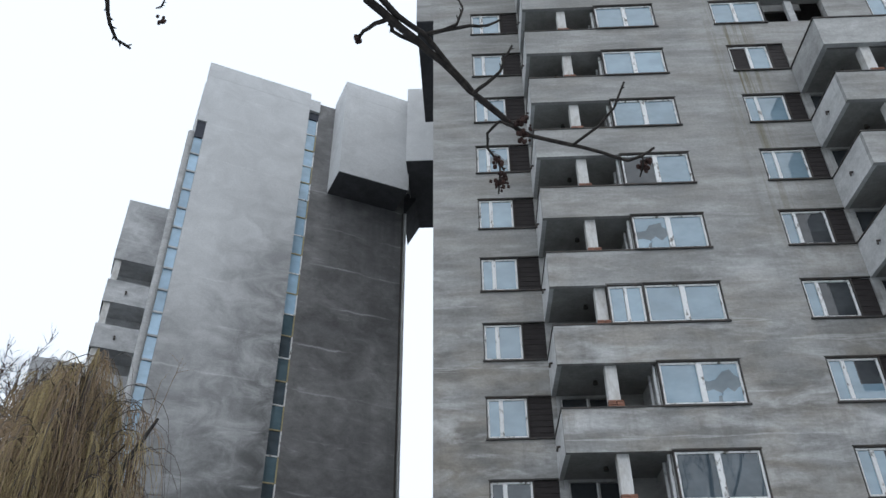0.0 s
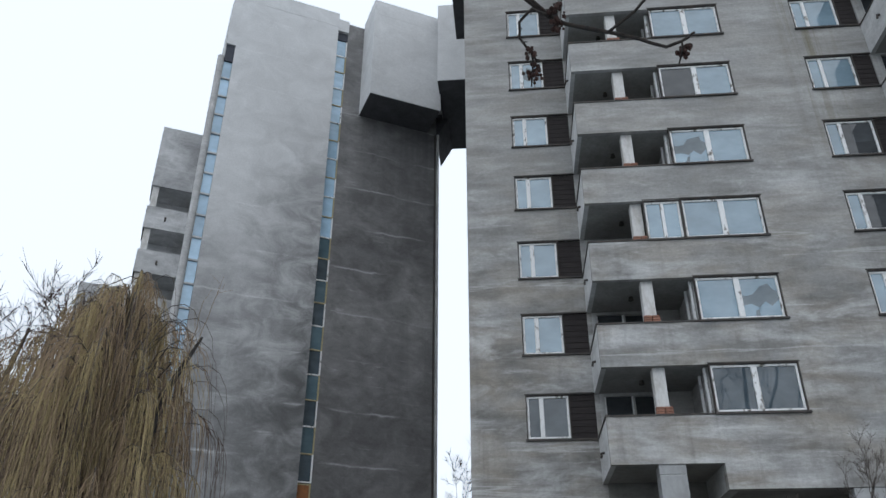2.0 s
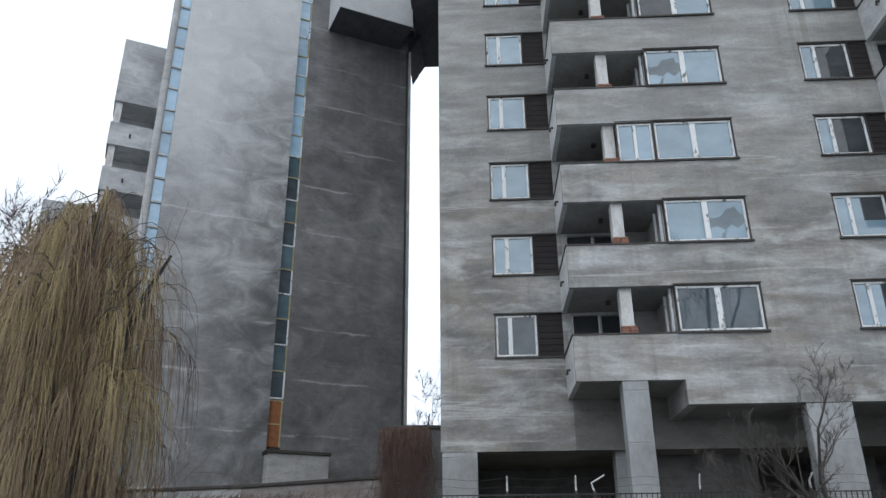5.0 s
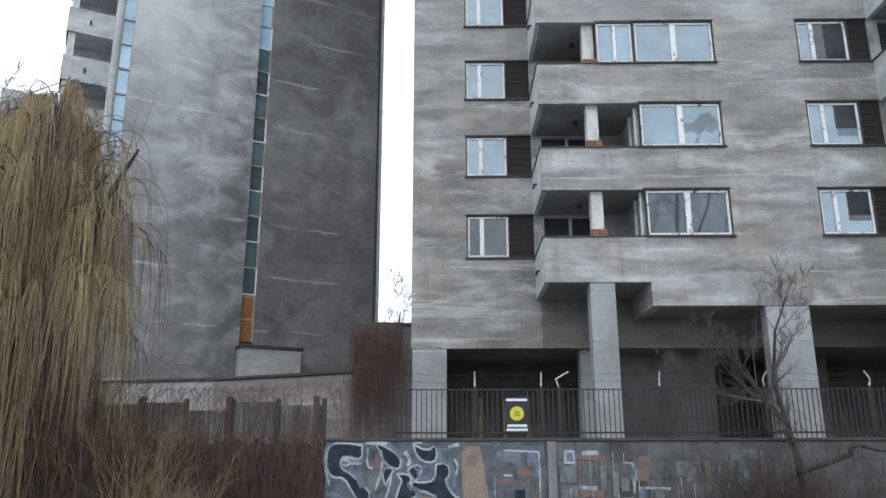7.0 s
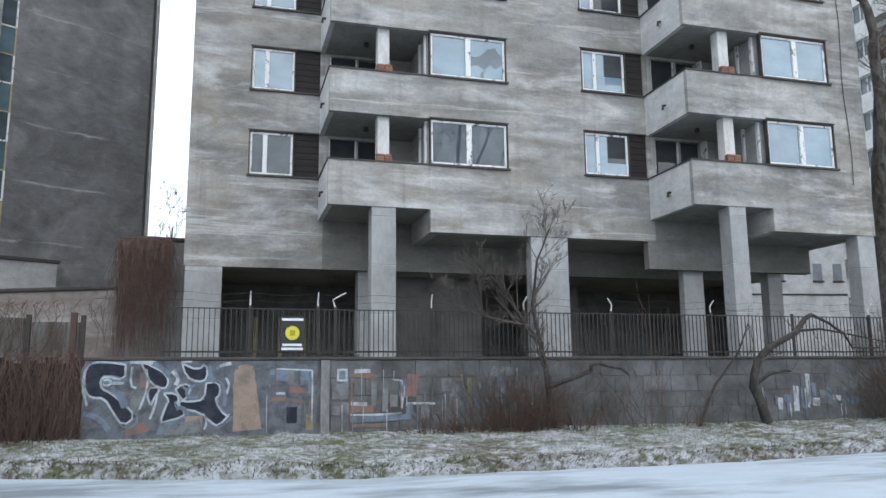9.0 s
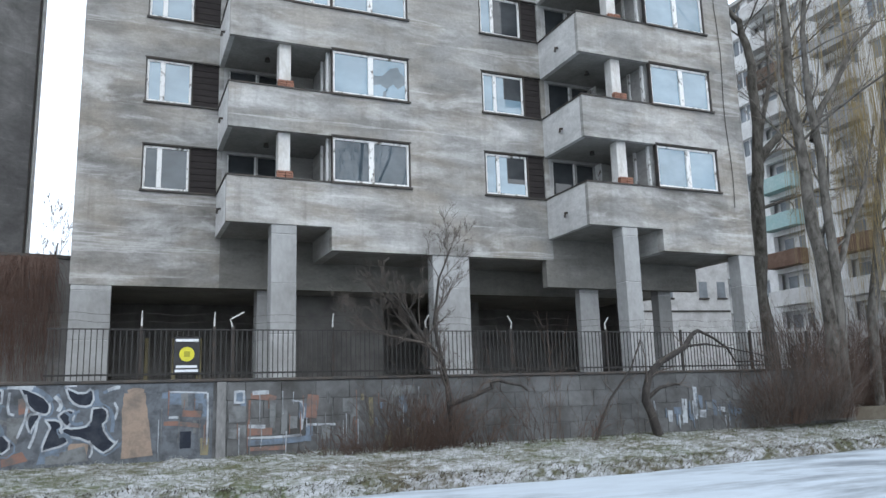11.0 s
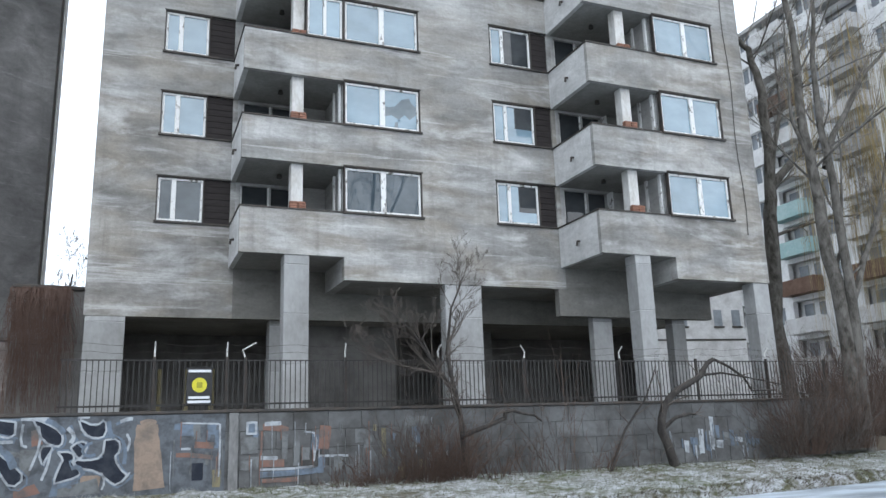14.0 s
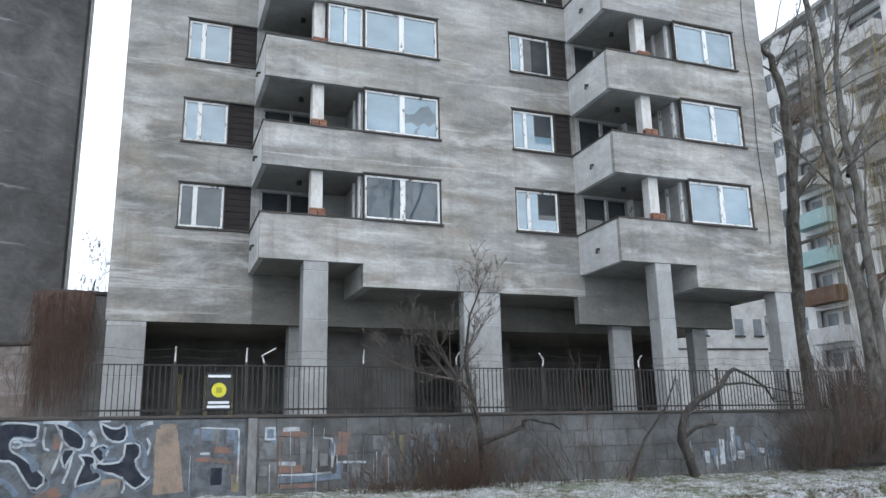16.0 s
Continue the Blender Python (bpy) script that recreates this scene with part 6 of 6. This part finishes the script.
def cluster(c, n, size, seed):
    rng = random.Random(seed)
    bm = bmesh.new()
    for i in range(int(n * 1.7)):
        p = V(c) + V((rng.gauss(0, 0.32), rng.gauss(0, 0.32), rng.uniform(-1.0, 0.3))) * size
        bmesh.ops.create_icosphere(bm, subdivisions=1, radius=rng.uniform(0.006, 0.014), matrix=Matrix.Translation(p) @ Matrix.Diagonal((1, 0.8, 1.4, 1)))
    o = part("seed_head", bm, SEED, overhang, "hanging dry seed cluster")
    o.matrix_parent_inverse = overhang.matrix_basis.inverted()
    o["kind"] = "stuff"


for c, n, s, sd in (((0.17, 2.82, 4.23), 18, 0.06, 1), ((0.28, 2.62, 4.43), 12, 0.05, 2), ((0.29, 2.66, 4.37), 12, 0.05, 3), ((0.85, 2.71, 4.21), 14, 0.04, 4), ((-0.49, 2.31, 4.7), 6, 0.022, 5), ((0.16, 2.75, 4.29), 8, 0.04, 6), ((-1.33, 2.08, 4.61), 5, 0.03, 7)):
    cluster(c, n, s, sd)

# ---- white apartment building beyond the trees ----
WB = pose(44.8, 41.4, 0.7, 0, 0, 87)
house = thing("white_building", "long white apartment building with coloured balconies behind the trees", "apartment building", at=WB)
WHITE_WALL = worn("white_wall", (0.80, 0.805, 0.81), (0.68, 0.68, 0.68), size=0.9, rough=0.9, world_space=False)
FAR_GLASS = worn("far_window", (0.17, 0.19, 0.215), (0.26, 0.29, 0.32), size=0.8, rough=0.3)
PANELS = [worn("teal_panel", (0.30, 0.45, 0.45), (0.38, 0.50, 0.50), size=1, rough=0.7), worn("brown_panel", (0.12, 0.07, 0.05), (0.17, 0.11, 0.08), size=1, rough=0.8), worn("ochre_panel", (0.24, 0.18, 0.10), (0.17, 0.13, 0.09), size=1, rough=0.8), worn("grey_panel", (0.28, 0.28, 0.28), (0.36, 0.36, 0.36), size=1, rough=0.8), worn("white_panel", (0.6, 0.6, 0.6), (0.48, 0.47, 0.46), size=1, rough=0.8)]
S0, S1 = -27.8, 28.0
holes, wins, bals = [], [], []
for k in range(11):
    z = 1.0 + 2.8 * k
    s = S0 + 0.85
    c = 0
    while s < S1 - 3:
        kind = c % 2
        if kind == 0:
            holes.append((s, s + 3.0, z + 0.05, z + 2.45))
            bals.append((s, z, k, c))
            s += 3.85
        else:
            holes.append((s, s + 1.5, z + 0.9, z + 2.3))
            wins.append((s, z))
            s += 2.35
        c += 1
part("wall", facade(S0, S1, 0.0, 0, 31.2, holes, -0.4), WHITE_WALL, house)
part("body", boxes((S0, S1, -12, -1.6, 0, 31.0)), WHITE_WALL, house)
part("roof", boxes((S0 - 0.2, S1 + 0.2, -12.2, 0.3, 31.21, 31.5)), PLASTER_PALE, house)
win_mesh = mesh_of("far_window", boxes((0, 1.5, -0.3, -0.26, 0.9, 2.3)), FAR_GLASS)
bar_far = mesh_of("far_window_bar", boxes((0.7, 0.8, -0.255, -0.2, 0.9, 2.3), (0.0, 0.08, -0.255, -0.2, 0.9, 2.3), (1.42, 1.5, -0.255, -0.2, 0.9, 2.3), (0.08, 0.7, -0.255, -0.2, 2.22, 2.3), (0.8, 1.42, -0.255, -0.2, 2.22, 2.3)), FRAME_WHITE)
for s, z in wins:
    w = part("window", win_mesh, None, house)
    w.location = (s, 0, z)
    part("window_frame", bar_far, None, w)
bal_mesh = [mesh_of("balcony", boxes((-0.1, 3.1, -0.5, 0.9, 0.0, 0.16), (-0.1, 3.1, 0.84, 0.9, 0.16, 1.1), (-0.1, -0.04, 0.0, 0.84, 0.16, 1.1), (3.04, 3.1, 0.0, 0.84, 0.16, 1.1)), m) for m in PANELS]
back_mesh = mesh_of("balcony_back", boxes((0, 3.0, -0.75, -0.65, 0.05, 2.45)), WHITE_WALL)
door_mesh = mesh_of("balcony_door", boxes((0.4, 1.2, -0.648, -0.62, 0.1, 2.2), (1.7, 2.6, -0.648, -0.62, 0.95, 2.2)), FAR_GLASS)
rng = random.Random(5)
for s, z, k, c in bals:
    chosen = {(8, 3): 1, (8, 4): 0, (8, 5): 0, (8, 8): 1, (6, 3): 1}
    m = bal_mesh[chosen[c, k]] if (c, k) in chosen else rng.choice((bal_mesh[3], bal_mesh[4], bal_mesh[4], bal_mesh[4], bal_mesh[4]))
    b = part("balcony", m, None, house)
    b.location = (s, 0, z)
    part("balcony_back", back_mesh, None, b)
    part("balcony_door", door_mesh, None, b)
low = wall_between("low_white_house", (24.0, 40.5), (36.5, 38.5), 0.7, 11.5, 6.0, worn("grey_white_render", (0.62, 0.625, 0.63), (0.45, 0.45, 0.45), size=1.4, rough=0.9), "low white house seen through the columns", "wall", SILL)
for x in (1.2, 2.6, 4.6, 6.0, 8.0, 10.5, 11.8):
    w = part("window", boxes((x, x + 0.58, -0.02, 0.1, 6.65, 7.7)), FAR_GLASS, low)
    part("sill", boxes((x - 0.06, x + 0.64, -0.1, -0.022, 6.55, 6.65)), SILL, w)
part("string_course", boxes((0.0, 12.6, -0.06, -0.002, 5.75, 5.85)), SILL, low)

# ---- frosted grass blades and litter on the bank ----
GRASS = worn("dry_frosted_grass", (0.34, 0.35, 0.335), (0.11, 0.115, 0.06), size=1.3, rough=0.95, relief=0, edge=(0.4, 0.6))
rng = random.Random(9)
gv, gf, sv, sf = [], [], [], []
for i in range(26000):
    x = rng.uniform(-8, 24)
    e = bank_edge(x)
    y = e + 0.12 + (17.6 - e) * rng.random() ** 0.9
    if y > 17.62:
        continue
    z = full_height(x, y) - 0.01
    a, h, ln = rng.uniform(0, math.pi), rng.uniform(0.03, 0.11), rng.uniform(-0.09, 0.09)
    dx, dy = math.cos(a) * 0.008, math.sin(a) * 0.008
    b = len(gv)
    gv += [(x - dx, y - dy, z), (x + dx, y + dy, z), (x + ln, y + rng.uniform(-0.09, 0.05), z + h)]
    gf.append((b, b + 1, b + 2))
for i in range(9000):
    x = rng.uniform(-9, 26)
    y = bank_edge(x) + rng.uniform(0.1, 0.42)
    z = full_height(x, y) - 0.02
    a, hh = rng.uniform(0, math.pi), rng.uniform(0.05, 0.16)
    dx, dy = math.cos(a) * 0.01, math.sin(a) * 0.01
    b = len(sv)
    sv += [(x - dx, y - dy, z), (x + dx, y + dy, z), (x + rng.uniform(-0.08, 0.08), y - rng.uniform(0.02, 0.2), z + hh - 0.05)]
    sf.append((b, b + 1, b + 2))
sm_ = bpy.data.meshes.new("shore_sedge")
sm_.from_pydata(sv, [], sf)
sm_.materials.append(worn("dead_sedge", (0.075, 0.06, 0.042), (0.14, 0.12, 0.085), size=3, rough=0.95, relief=0))
tagged(new("shore_sedge", sm_), "dead dark sedge along the ice edge", "grass", kind="stuff")
gm = bpy.data.meshes.new("grass")
gm.from_pydata(gv, [], gf)
gm.materials.append(GRASS)
tagged(new("grass", gm), "short frosted dry grass on the bank", "grass", kind="stuff")
